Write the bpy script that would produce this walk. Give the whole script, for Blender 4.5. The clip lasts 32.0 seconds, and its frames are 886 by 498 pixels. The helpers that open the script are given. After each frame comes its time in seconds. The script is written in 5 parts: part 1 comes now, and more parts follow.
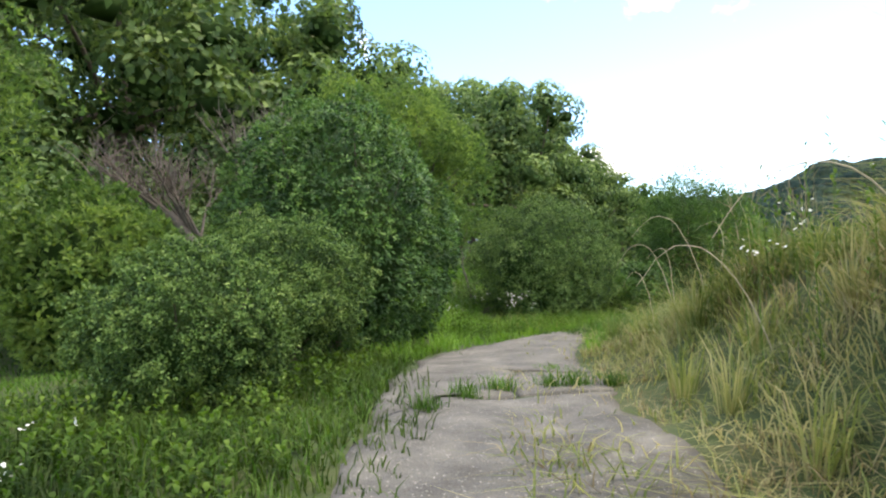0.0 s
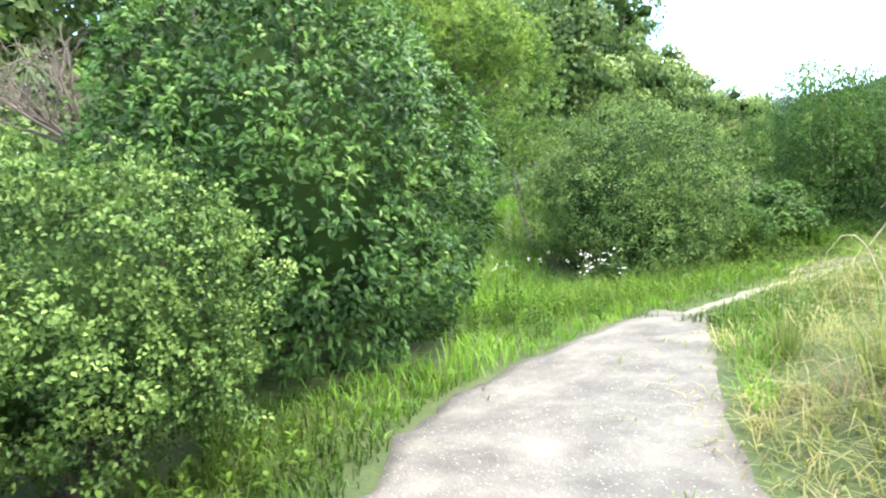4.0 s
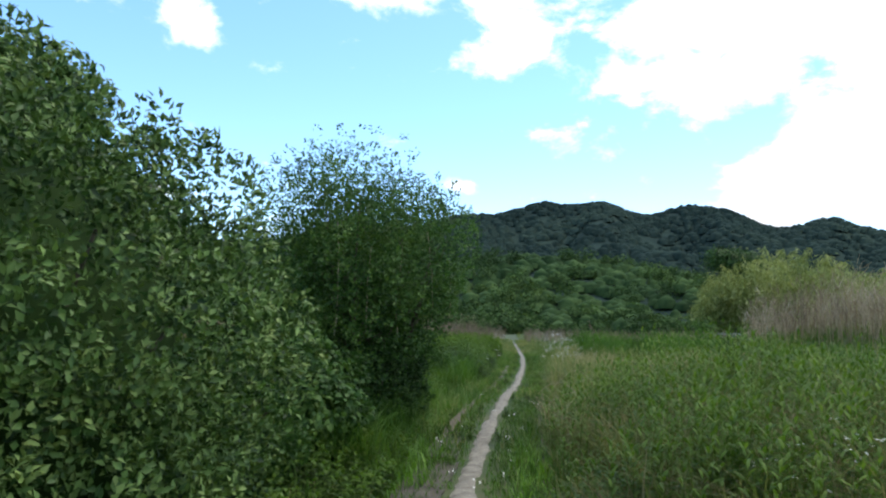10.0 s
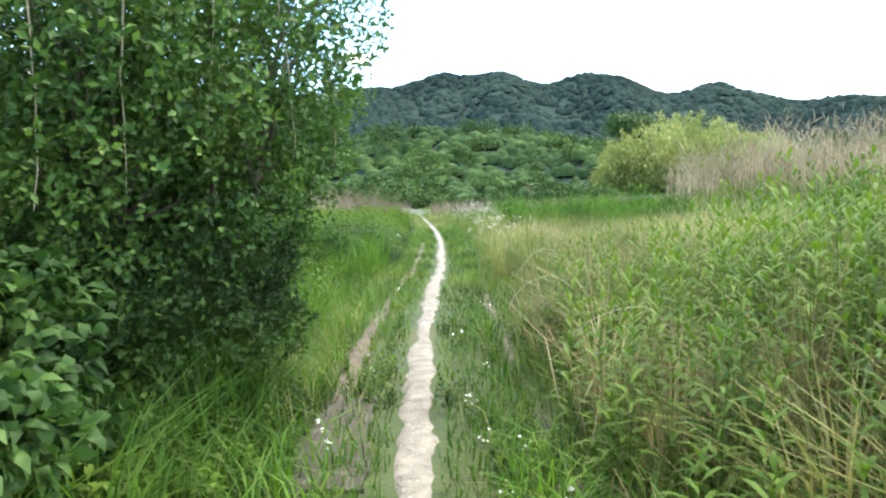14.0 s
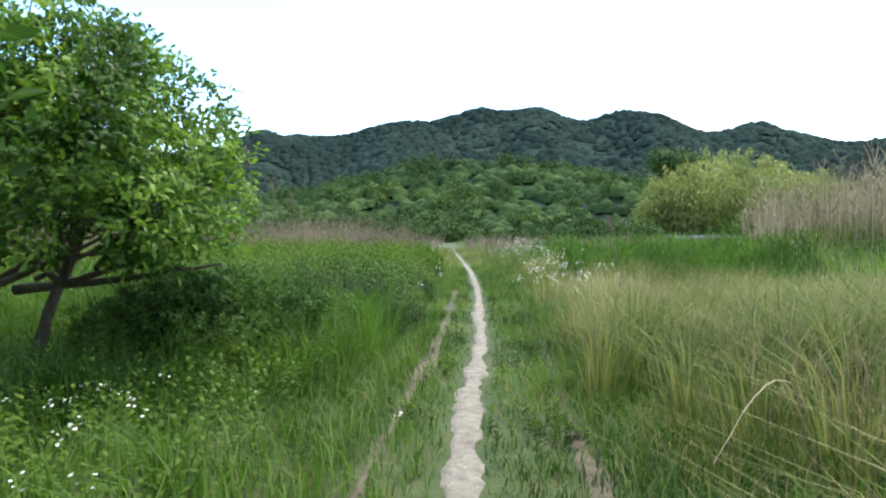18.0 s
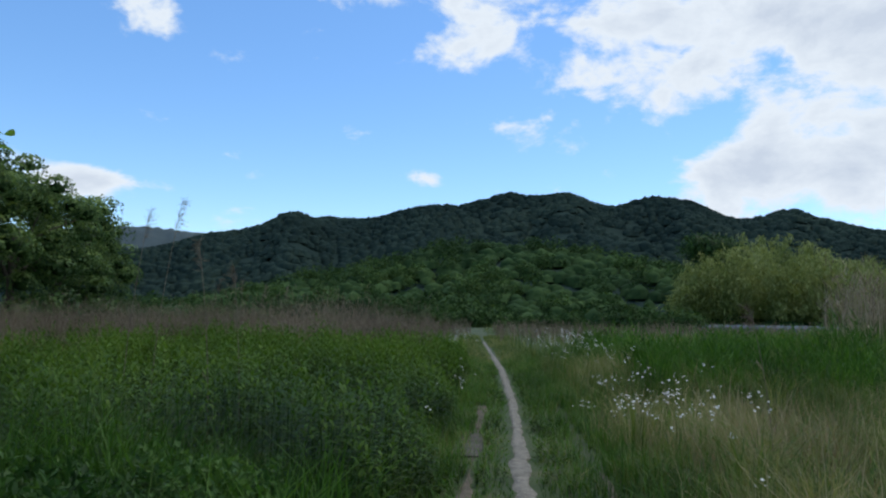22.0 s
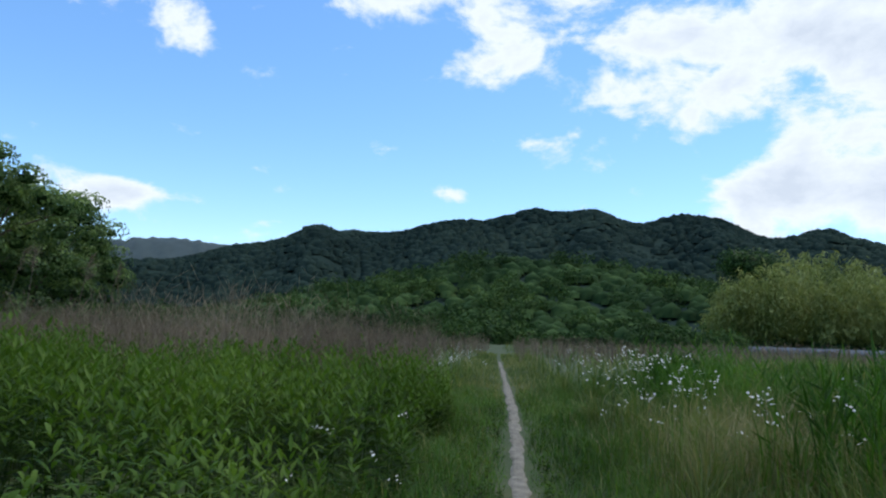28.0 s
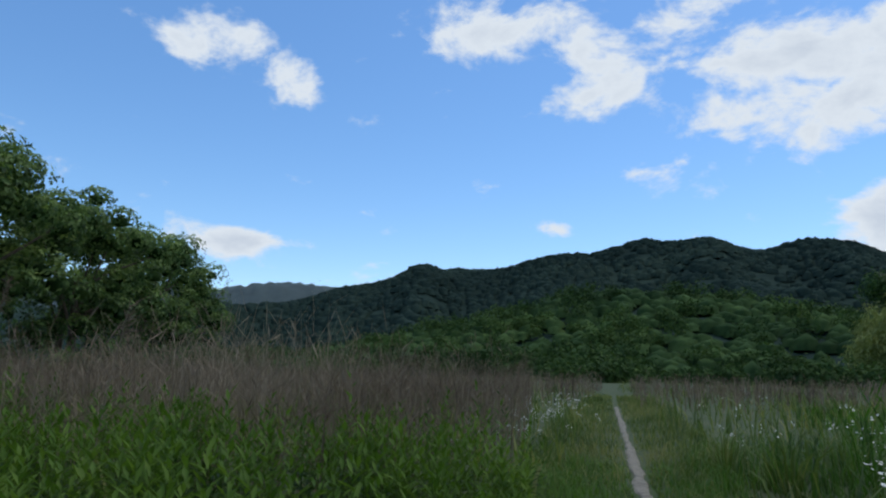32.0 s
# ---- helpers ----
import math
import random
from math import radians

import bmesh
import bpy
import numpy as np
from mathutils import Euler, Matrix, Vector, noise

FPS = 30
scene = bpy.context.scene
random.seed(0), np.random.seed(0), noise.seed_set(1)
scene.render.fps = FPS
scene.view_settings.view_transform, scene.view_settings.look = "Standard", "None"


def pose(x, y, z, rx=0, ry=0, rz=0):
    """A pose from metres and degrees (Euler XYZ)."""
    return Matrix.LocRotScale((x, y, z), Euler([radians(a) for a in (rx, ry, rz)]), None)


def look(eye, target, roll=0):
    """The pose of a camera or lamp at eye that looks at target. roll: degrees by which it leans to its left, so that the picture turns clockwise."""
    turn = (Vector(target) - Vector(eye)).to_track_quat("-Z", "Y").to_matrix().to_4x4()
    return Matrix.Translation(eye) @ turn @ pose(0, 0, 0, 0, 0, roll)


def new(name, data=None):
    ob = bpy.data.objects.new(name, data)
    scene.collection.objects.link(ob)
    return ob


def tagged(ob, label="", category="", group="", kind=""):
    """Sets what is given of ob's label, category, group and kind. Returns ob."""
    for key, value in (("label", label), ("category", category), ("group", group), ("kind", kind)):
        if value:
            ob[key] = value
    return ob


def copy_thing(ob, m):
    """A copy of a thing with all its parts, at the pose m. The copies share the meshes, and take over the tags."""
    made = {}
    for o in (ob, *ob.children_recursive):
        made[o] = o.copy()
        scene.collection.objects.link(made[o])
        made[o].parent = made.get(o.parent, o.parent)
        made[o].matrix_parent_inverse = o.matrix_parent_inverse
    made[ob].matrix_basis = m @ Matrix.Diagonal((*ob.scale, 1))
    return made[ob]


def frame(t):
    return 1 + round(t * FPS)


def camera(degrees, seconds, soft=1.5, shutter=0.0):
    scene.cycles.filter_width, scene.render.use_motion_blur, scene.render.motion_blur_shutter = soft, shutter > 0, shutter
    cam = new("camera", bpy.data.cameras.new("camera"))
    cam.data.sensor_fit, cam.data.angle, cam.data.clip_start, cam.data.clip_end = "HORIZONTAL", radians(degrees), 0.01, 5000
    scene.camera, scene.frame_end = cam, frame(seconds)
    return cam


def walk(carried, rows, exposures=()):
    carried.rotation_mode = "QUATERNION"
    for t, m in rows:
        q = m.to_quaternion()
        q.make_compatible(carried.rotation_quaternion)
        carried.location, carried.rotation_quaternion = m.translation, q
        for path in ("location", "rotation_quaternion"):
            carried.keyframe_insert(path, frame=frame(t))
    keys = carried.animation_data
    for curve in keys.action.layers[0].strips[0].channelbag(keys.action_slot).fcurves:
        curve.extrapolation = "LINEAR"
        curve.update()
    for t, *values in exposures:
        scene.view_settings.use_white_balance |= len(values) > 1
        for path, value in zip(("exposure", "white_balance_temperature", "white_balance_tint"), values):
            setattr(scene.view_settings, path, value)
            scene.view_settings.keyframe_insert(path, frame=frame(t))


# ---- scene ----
cam = camera(67.30, 32.0, soft=2.2)
PATH = [
    (0, (7.907, -33.594, 0.901), (0.615, -26.775, 1.489), -1.91),
    (0.5, (7.604, -33.189, 0.969), (-0.083, -26.818, 1.545), -2.21),
    (1, (7.347, -32.749, 1.072), (-0.554, -26.624, 1.279), -2.78),
    (1.5, (7.109, -32.327, 1.182), (-1.152, -26.692, 1.290), -4.12),
    (2, (6.722, -31.930, 1.229), (-1.885, -26.840, 1.161), -4.80),
    (2.5, (6.383, -31.469, 1.323), (-2.396, -26.680, 1.242), -5.23),
    (3, (5.914, -31.132, 1.312), (-3.007, -26.614, 1.210), -6.19),
    (3.5, (5.532, -30.681, 1.319), (-2.814, -25.180, 1.021), -8.00),
    (4, (5.034, -30.282, 1.354), (-2.987, -24.338, 0.782), -3.98),
    (4.5, (4.554, -29.842, 1.403), (-2.896, -23.200, 0.789), -4.62),
    (6.5, (2.152, -27.155, 1.444), (-5.614, -20.861, 1.153), -5.07),
    (7, (1.890, -26.803, 1.527), (-5.425, -20.021, 2.243), -4.56),
    (7.5, (1.636, -26.388, 1.576), (-5.562, -19.496, 2.402), -3.26),
    (8, (1.415, -25.995, 1.646), (-5.696, -19.036, 2.652), -2.40),
    (8.5, (1.280, -25.547, 1.679), (-5.764, -18.541, 2.820), -1.24),
    (9, (1.057, -25.128, 1.682), (-3.543, -16.307, 2.701), 2.14),
    (9.5, (0.974, -24.508, 1.620), (-1.042, -14.729, 2.180), 0.55),
    (10, (0.789, -24.020, 1.581), (-0.381, -14.153, 2.716), 1.16),
    (10.5, (0.793, -23.448, 1.531), (0.961, -13.457, 1.916), -1.39),
    (11, (0.686, -22.844, 1.503), (0.921, -12.850, 1.758), -1.02),
    (11.5, (0.739, -22.215, 1.451), (1.773, -12.270, 1.604), -1.08),
    (12, (0.679, -21.584, 1.423), (1.240, -11.601, 1.233), -1.23),
    (12.5, (0.621, -20.972, 1.412), (1.230, -11.001, 0.974), -1.16),
    (13, (0.540, -20.296, 1.392), (1.002, -10.316, 0.948), -1.78),
    (13.5, (0.446, -19.697, 1.379), (0.899, -9.723, 0.818), -2.52),
    (14, (0.377, -19.083, 1.393), (0.636, -9.113, 0.675), -1.78),
    (14.5, (0.252, -18.506, 1.492), (0.604, -8.516, 1.214), -0.41),
    (15, (0.232, -17.917, 1.507), (-0.254, -7.938, 1.922), -0.60),
    (15.5, (0.188, -17.334, 1.487), (0.253, -7.342, 1.893), -0.02),
    (17.5, (0.310, -14.663, 1.431), (0.173, -4.667, 1.189), 0.19),
    (18, (0.391, -14.034, 1.442), (0.165, -4.039, 1.231), -0.22),
    (18.5, (0.335, -13.455, 1.450), (0.104, -3.457, 1.417), -0.28),
    (19, (0.325, -12.883, 1.431), (0.265, -2.883, 1.499), -0.34),
    (19.5, (0.222, -12.270, 1.437), (-0.799, -2.323, 1.451), -0.86),
    (20, (0.255, -11.644, 1.532), (-2.256, -1.971, 1.892), -1.19),
    (20.5, (0.335, -11.041, 1.631), (-2.322, -1.444, 2.546), -0.04),
    (21, (0.369, -10.523, 1.625), (-1.623, -0.807, 2.898), 0.70),
    (21.5, (0.372, -9.978, 1.620), (-1.380, -0.234, 3.033), 0.59),
    (22, (0.358, -9.555, 1.606), (-0.287, 0.371, 2.639), 0.82),
    (22.5, (0.407, -9.063, 1.619), (-0.124, 0.805, 3.145), 1.11),
    (23, (0.387, -8.531, 1.621), (0.442, 1.339, 3.225), 1.34),
    (23.5, (0.449, -7.922, 1.602), (0.382, 1.965, 3.094), 4.06),
    (24, (0.524, -7.128, 1.556), (-0.016, 2.787, 2.742), 3.42),
    (24.5, (0.619, -6.488, 1.539), (-0.305, 3.426, 2.470), 2.56),
    (26.5, (0.797, -3.456, 1.482), (0.300, 6.510, 2.149), -0.31),
    (27, (0.781, -2.754, 1.493), (0.205, 7.182, 2.462), 0.14),
    (27.5, (0.764, -2.119, 1.470), (0.415, 7.812, 2.593), 1.27),
    (28, (0.756, -1.462, 1.483), (-0.263, 8.406, 2.743), 1.97),
    (28.5, (0.712, -0.778, 1.468), (-0.481, 9.067, 2.756), 1.87),
    (29, (0.726, -0.111, 1.484), (-0.437, 9.735, 2.785), 1.78),
    (29.5, (0.701, 0.548, 1.509), (-0.407, 10.412, 2.724), 1.96),
    (30, (0.752, 1.085, 1.547), (-0.248, 10.942, 2.901), 1.63),
    (30.5, (0.721, 1.673, 1.558), (-0.263, 11.529, 2.934), 1.66),
    (31, (0.683, 2.311, 1.608), (-0.480, 12.120, 3.172), 1.83),
    (31.5, (0.581, 2.951, 1.631), (-1.186, 12.651, 3.298), 1.80),
    (32, (0.594, 3.614, 1.621), (-1.969, 13.117, 3.390), 1.21),
]
EXPOSURES = [
    (0.0, 1.65, 7600, 13),
    (1.0, 2.16, 7500, 13),
    (2.0, 2.66, 7400, 13),
    (3.0, 2.96, 7300, 12),
    (4.0, 2.98, 7200, 11),
    (6.5, 2.98, 7100, 8),
    (7.0, 2.98, 7100, 8),
    (8.0, 2.68, 7300, 10),
    (8.6, 2.2, 7300, 10),
    (9.0, 1.59, 7200, 10),
    (9.5, 0.99, 6700, 9),
    (10.0, 0.79, 6600, 9),
    (11.0, 1.19, 6800, 9),
    (12.0, 1.79, 7100, 10),
    (13.0, 2.29, 7100, 10),
    (14.0, 2.39, 7100, 10),
    (15.0, 2.19, 7000, 10),
    (17.5, 1.54, 7000, 10),
    (18.0, 1.74, 7000, 10),
    (19.0, 1.59, 6700, 9),
    (20.0, 1.49, 6700, 9),
    (21.0, 0.28, 6200, 8),
    (22.0, -0.1, 6200, 8),
    (24.0, -0.1, 6200, 8),
    (26.5, 0.5, 6200, 8),
    (27.0, 0.3, 6200, 8),
    (28.0, 0.1, 6200, 8),
    (31.0, -0.1, 6200, 8),
    (32.0, -0.25, 6200, 8),
]
walk(cam, [(t, look(eye, target, roll)) for t, eye, target, roll in PATH], EXPOSURES)

# ---- sky, sun ----
SUN_AZ, SUN_EL = 40.0, 68.0
world = bpy.data.worlds.new("sky")
scene.world = world
world.use_nodes = True
wn, wl = world.node_tree.nodes, world.node_tree.links
wn.clear()


def wnode(kind, **kw):
    n = wn.new(kind)
    for k, v in kw.items():
        n.inputs[k].default_value = v
    return n


w_out = wn.new("ShaderNodeOutputWorld")
w_bg = wn.new("ShaderNodeBackground")
w_bg.inputs["Strength"].default_value = 0.15
w_sky = wn.new("ShaderNodeTexSky")
w_sky.sky_type = 'NISHITA'
w_sky.sun_disc = False
w_sky.sun_elevation, w_sky.sun_rotation = radians(SUN_EL), radians(SUN_AZ)
w_sky.air_density, w_sky.dust_density, w_sky.ozone_density = 1.0, 0.3, 3.0
w_co = wn.new("ShaderNodeTexCoord")
w_sep = wn.new("ShaderNodeSeparateXYZ")
wl.new(w_co.outputs["Generated"], w_sep.inputs[0])


def wmath(op, a, b=None, clamp=False):
    n = wn.new("ShaderNodeMath")
    n.operation = op
    n.use_clamp = clamp
    for i, v in enumerate((a, b)):
        if v is None:
            continue
        if isinstance(v, (int, float)):
            n.inputs[i].default_value = v
        else:
            wl.new(v, n.inputs[i])
    return n.outputs[0]


bearing = wmath('MULTIPLY', wmath('ARCTAN2', w_sep.outputs["X"], w_sep.outputs["Y"]), 57.2958)
height = wmath('MULTIPLY', wmath('ARCSINE', w_sep.outputs["Z"]), 57.2958)
w_comb = wn.new("ShaderNodeCombineXYZ")
wl.new(w_sep.outputs["X"], w_comb.inputs[0])
wl.new(w_sep.outputs["Y"], w_comb.inputs[1])
wl.new(wmath('MULTIPLY', w_sep.outputs["Z"], 1.7), w_comb.inputs[2])
billow = wnode("ShaderNodeTexNoise", Scale=9.0, Detail=10.0, Roughness=0.60, Distortion=0.2)
drift = wnode("ShaderNodeTexNoise", Scale=3.1, Detail=3.0, Roughness=0.5)
for n_ in (billow, drift):
    wl.new(w_comb.outputs[0], n_.inputs["Vector"])
cover = wmath('ADD', wmath('SUBTRACT', wmath('MULTIPLY', billow.outputs["Fac"], 1.0), 0.125), wmath('MULTIPLY', drift.outputs["Fac"], 0.30))
# the clouds: bearing, height, half widths (degrees), weight; the last six, out of view, are added to whiten the ambient
# light
CLOUDS = [(-40.1, 16.9, 3.0, 2.6, -0.22), (-48.5, 20.6, 3.0, 2.5, -0.20), (-31.8, 10.2, 2.7, 1.0, 0.34), (-5.5, 11.8, 2.0, 0.9, 0.28), (-29, 24, 2.2, 1.6, 0.22), (-40.5, 18.6, 2.5, 1.6, 0.20), (-49.5, 20, 3, 3, 0.06), (-37, 25, 5, 2, 0.16), (-11, 27, 6, 2.2, 0.20), (-1, 24, 4, 3.5, 0.22), (5, 27, 6, 4, 0.16), (12.5, 22, 5, 4, 0.20), (21, 24, 8, 4, 0.22), (30, 22, 10, 6, 0.22), (19.5, 11.6, 5.0, 2.2, 0.34), (29, 12.5, 7, 3.2, 0.30), (45, 18, 14, 9, 0.22), (-56, 21, 6, 4, 0.08), (-42, 17, 3, 2, 0.14), (75, 25, 28, 16, 0.30), (-110, 32, 32, 16, 0.28), (150, 35, 55, 22, 0.30), (20, 58, 70, 14, 0.26), (-150, 70, 90, 14, 0.26), (0, 82, 200, 8, 0.22)]
for b_, h_, wb, wh, wt in CLOUDS:
    u_ = wmath('POWER', wmath('ABSOLUTE', wmath('DIVIDE', wmath('SUBTRACT', bearing, b_), wb)), 2.0)
    v_ = wmath('POWER', wmath('ABSOLUTE', wmath('DIVIDE', wmath('SUBTRACT', height, h_), wh)), 2.0)
    g_ = wmath('EXPONENT', wmath('MULTIPLY', wmath('ADD', u_, v_), -0.7))
    cover = wmath('ADD', cover, wmath('MULTIPLY', g_, wt))
mask_n = wn.new("ShaderNodeMapRange")
mask_n.interpolation_type = 'SMOOTHSTEP'
wl.new(cover, mask_n.inputs["Value"])
mask_n.inputs["From Min"].default_value, mask_n.inputs["From Max"].default_value = 0.63, 0.81
thick = wn.new("ShaderNodeMapRange")
wl.new(cover, thick.inputs["Value"])
thick.inputs["From Min"].default_value, thick.inputs["From Max"].default_value = 0.80, 1.05
ccol = wn.new("ShaderNodeMix")
ccol.data_type = 'RGBA'
wl.new(thick.outputs[0], ccol.inputs["Factor"])
ccol.inputs[6].default_value = (5.9, 6.2, 6.6, 1)
ccol.inputs[7].default_value = (4.4, 4.8, 5.5, 1)
vivid = wn.new("ShaderNodeHueSaturation")
vivid.inputs["Saturation"].default_value, vivid.inputs["Value"].default_value = 1.15, 1.3
wl.new(w_sky.outputs[0], vivid.inputs["Color"])
cmix = wn.new("ShaderNodeMix")
cmix.data_type = 'RGBA'
wl.new(mask_n.outputs[0], cmix.inputs["Factor"])
wl.new(vivid.outputs[0], cmix.inputs[6])
wl.new(ccol.outputs[2], cmix.inputs[7])
wl.new(cmix.outputs[2], w_bg.inputs["Color"])
wl.new(w_bg.outputs[0], w_out.inputs["Surface"])

sun_data = bpy.data.lights.new("sun", 'SUN')
sun_data.energy, sun_data.angle, sun_data.color = 1.4, radians(11), (1.0, 0.92, 0.78)
sun = new("sun", sun_data)
_a, _e = radians(SUN_AZ), radians(SUN_EL)
sun.matrix_world = look((40 * math.sin(_a) * math.cos(_e), 40 * math.cos(_a) * math.cos(_e), 40 * math.sin(_e)), (0, 0, 0))


# ---- materials ----
def material(name):
    m = bpy.data.materials.new(name)
    m.use_nodes = True
    m.node_tree.nodes.clear()
    return m, m.node_tree.nodes, m.node_tree.links


def ramp(n, stops):
    r = n.new("ShaderNodeValToRGB")
    e = r.color_ramp.elements
    while len(e) < len(stops):
        e.new(0.5)
    for el, (p, c) in zip(e, stops):
        el.position, el.color = p, (*c, 1)
    return r


def leaf_material(name, dark, mid, light, trans=0.3, rough=0.55, patch=0.6, spec=0.2, single=0.62, fine=0.0):
    """Foliage: every leaf takes its own tint, with slow drifts over the whole plant."""
    m, n, l = material(name)
    geo = n.new("ShaderNodeNewGeometry")
    co = n.new("ShaderNodeTexCoord")
    ns = n.new("ShaderNodeTexNoise")
    ns.inputs["Scale"].default_value, ns.inputs["Detail"].default_value = patch, 3.0
    l.new(co.outputs["Object"], ns.inputs["Vector"])
    ad = n.new("ShaderNodeMath")
    ad.operation = 'MULTIPLY_ADD'
    l.new(geo.outputs["Random Per Island"], ad.inputs[0])
    ad.inputs[1].default_value = single
    sub = n.new("ShaderNodeMath")
    sub.operation = 'MULTIPLY_ADD'
    l.new(ns.outputs["Fac"], sub.inputs[0])
    sub.inputs[1].default_value, sub.inputs[2].default_value = 2.4, -1.01
    l.new(sub.outputs[0], ad.inputs[2])
    r = ramp(n, [(0.05, dark), (0.5, mid), (0.98, light)])
    tint = ad.outputs[0]
    if fine:
        f2 = n.new("ShaderNodeTexNoise")
        f2.inputs["Scale"].default_value, f2.inputs["Detail"].default_value, f2.inputs["Roughness"].default_value = fine, 5.0, 0.7
        l.new(co.outputs["Object"], f2.inputs["Vector"])
        fm = n.new("ShaderNodeMath")
        fm.operation = 'MULTIPLY_ADD'
        l.new(f2.outputs["Fac"], fm.inputs[0])
        fm.inputs[1].default_value = 1.6
        l.new(tint, fm.inputs[2])
        fs = n.new("ShaderNodeMath")
        fs.operation = 'SUBTRACT'
        fs.inputs[1].default_value = 0.8 - 0.5 * (0.62 - single)
        l.new(fm.outputs[0], fs.inputs[0])
        tint = fs.outputs[0]
    l.new(tint, r.inputs[0])
    bs = n.new("ShaderNodeBsdfPrincipled")
    l.new(r.outputs[0], bs.inputs["Base Color"])
    bs.inputs["Roughness"].default_value = rough
    bs.inputs["Specular IOR Level"].default_value = spec
    tr = n.new("ShaderNodeBsdfTranslucent")
    hs = n.new("ShaderNodeHueSaturation")
    hs.inputs["Saturation"].default_value, hs.inputs["Value"].default_value = 1.1, 1.25
    l.new(r.outputs[0], hs.inputs["Color"])
    l.new(hs.outputs[0], tr.inputs["Color"])
    mx = n.new("ShaderNodeMixShader")
    mx.inputs[0].default_value = trans
    l.new(bs.outputs[0], mx.inputs[1])
    l.new(tr.outputs[0], mx.inputs[2])
    out = n.new("ShaderNodeOutputMaterial")
    l.new(mx.outputs[0], out.inputs["Surface"])
    return m


def solid_material(name, stops, scale=6.0, detail=8.0, rough=0.85, bump=0.4, bump_scale=60.0, speck=None, metal=0.0):
    """Stone, soil, bark, cloth: two scales of noise for tint and relief; speck adds small pale grains."""
    m, n, l = material(name)
    co = n.new("ShaderNodeTexCoord")
    a = n.new("ShaderNodeTexNoise")
    a.inputs["Scale"].default_value, a.inputs["Detail"].default_value, a.inputs["Roughness"].default_value = scale, detail, 0.62
    l.new(co.outputs["Object"], a.inputs["Vector"])
    r = ramp(n, stops)
    l.new(a.outputs["Fac"], r.inputs[0])
    bs = n.new("ShaderNodeBsdfPrincipled")
    bs.inputs["Roughness"].default_value, bs.inputs["Metallic"].default_value = rough, metal
    b = n.new("ShaderNodeTexNoise")
    b.inputs["Scale"].default_value, b.inputs["Detail"].default_value = bump_scale, 6.0
    l.new(co.outputs["Object"], b.inputs["Vector"])
    bp = n.new("ShaderNodeBump")
    bp.inputs["Strength"].default_value, bp.inputs["Distance"].default_value = bump, 0.02
    l.new(b.outputs["Fac"], bp.inputs["Height"])
    l.new(bp.outputs[0], bs.inputs["Normal"])
    colour = r.outputs[0]
    if speck:
        v = n.new("ShaderNodeTexVoronoi")
        v.inputs["Scale"].default_value = speck[0]
        l.new(co.outputs["Object"], v.inputs["Vector"])
        mr = n.new("ShaderNodeMapRange")
        mr.inputs["From Min"].default_value, mr.inputs["From Max"].default_value = 0.32, 0.14
        l.new(v.outputs["Distance"], mr.inputs["Value"])
        gate = n.new("ShaderNodeMath")
        gate.operation = 'MULTIPLY'
        l.new(mr.outputs[0], gate.inputs[0])
        sp = n.new("ShaderNodeSeparateColor")
        l.new(v.outputs["Color"], sp.inputs[0])
        pw = n.new("ShaderNodeMath")
        pw.operation = 'POWER'
        pw.inputs[1].default_value = 3.0
        l.new(sp.outputs[0], pw.inputs[0])
        l.new(pw.outputs[0], gate.inputs[1])
        mx = n.new("ShaderNodeMix")
        mx.data_type = 'RGBA'
        l.new(gate.outputs[0], mx.inputs["Factor"])
        l.new(colour, mx.inputs[6])
        mx.inputs[7].default_value = (*speck[1], 1)
        colour = mx.outputs[2]
    l.new(colour, bs.inputs["Base Color"])
    out = n.new("ShaderNodeOutputMaterial")
    l.new(bs.outputs[0], out.inputs["Surface"])
    return m


M_hedge = leaf_material("hedge_leaves", (0.018, 0.044, 0.012), (0.044, 0.094, 0.022), (0.110, 0.185, 0.046), 0.12, patch=3.5)
M_broad = leaf_material("broad_leaves", (0.016, 0.044, 0.013), (0.036, 0.088, 0.022), (0.080, 0.165, 0.038), 0.16, rough=0.55, spec=0.22, patch=2.0)
M_azalea = leaf_material("azalea_leaves", (0.015, 0.039, 0.010), (0.047, 0.100, 0.024), (0.15, 0.25, 0.062), 0.14, patch=3.2, spec=0.25)
M_tree = leaf_material("tree_leaves", (0.024, 0.060, 0.015), (0.054, 0.120, 0.028), (0.115, 0.205, 0.045), 0.33, patch=1.2)
M_glossy = leaf_material("glossy_tree_leaves", (0.028, 0.068, 0.013), (0.082, 0.172, 0.030), (0.20, 0.33, 0.055), 0.42, rough=0.45, patch=1.6)
M_pale = leaf_material("pale_tree_leaves", (0.042, 0.086, 0.022), (0.104, 0.178, 0.045), (0.21, 0.300, 0.072), 0.52)
M_wood = leaf_material("wood_leaves", (0.030, 0.060, 0.021), (0.072, 0.130, 0.042), (0.145, 0.218, 0.070), 0.32, patch=0.35)
M_bamboo = leaf_material("bamboo_leaves", (0.11, 0.150, 0.042), (0.20, 0.245, 0.075), (0.33, 0.365, 0.13), 0.3, patch=0.08)
M_hill = leaf_material("hill_leaves", (0.022, 0.046, 0.016), (0.043, 0.082, 0.025), (0.084, 0.138, 0.040), 0.2, rough=0.8, patch=0.03, spec=0.1)
# bluish tint puts distance haze into the mountain's leaf colour
M_far_haze = leaf_material("hazed_mountain_leaves", (0.015, 0.028, 0.025), (0.022, 0.039, 0.034), (0.032, 0.052, 0.041), 0.0, rough=0.95, patch=0.006, spec=0.02, single=0.05, fine=0.05)
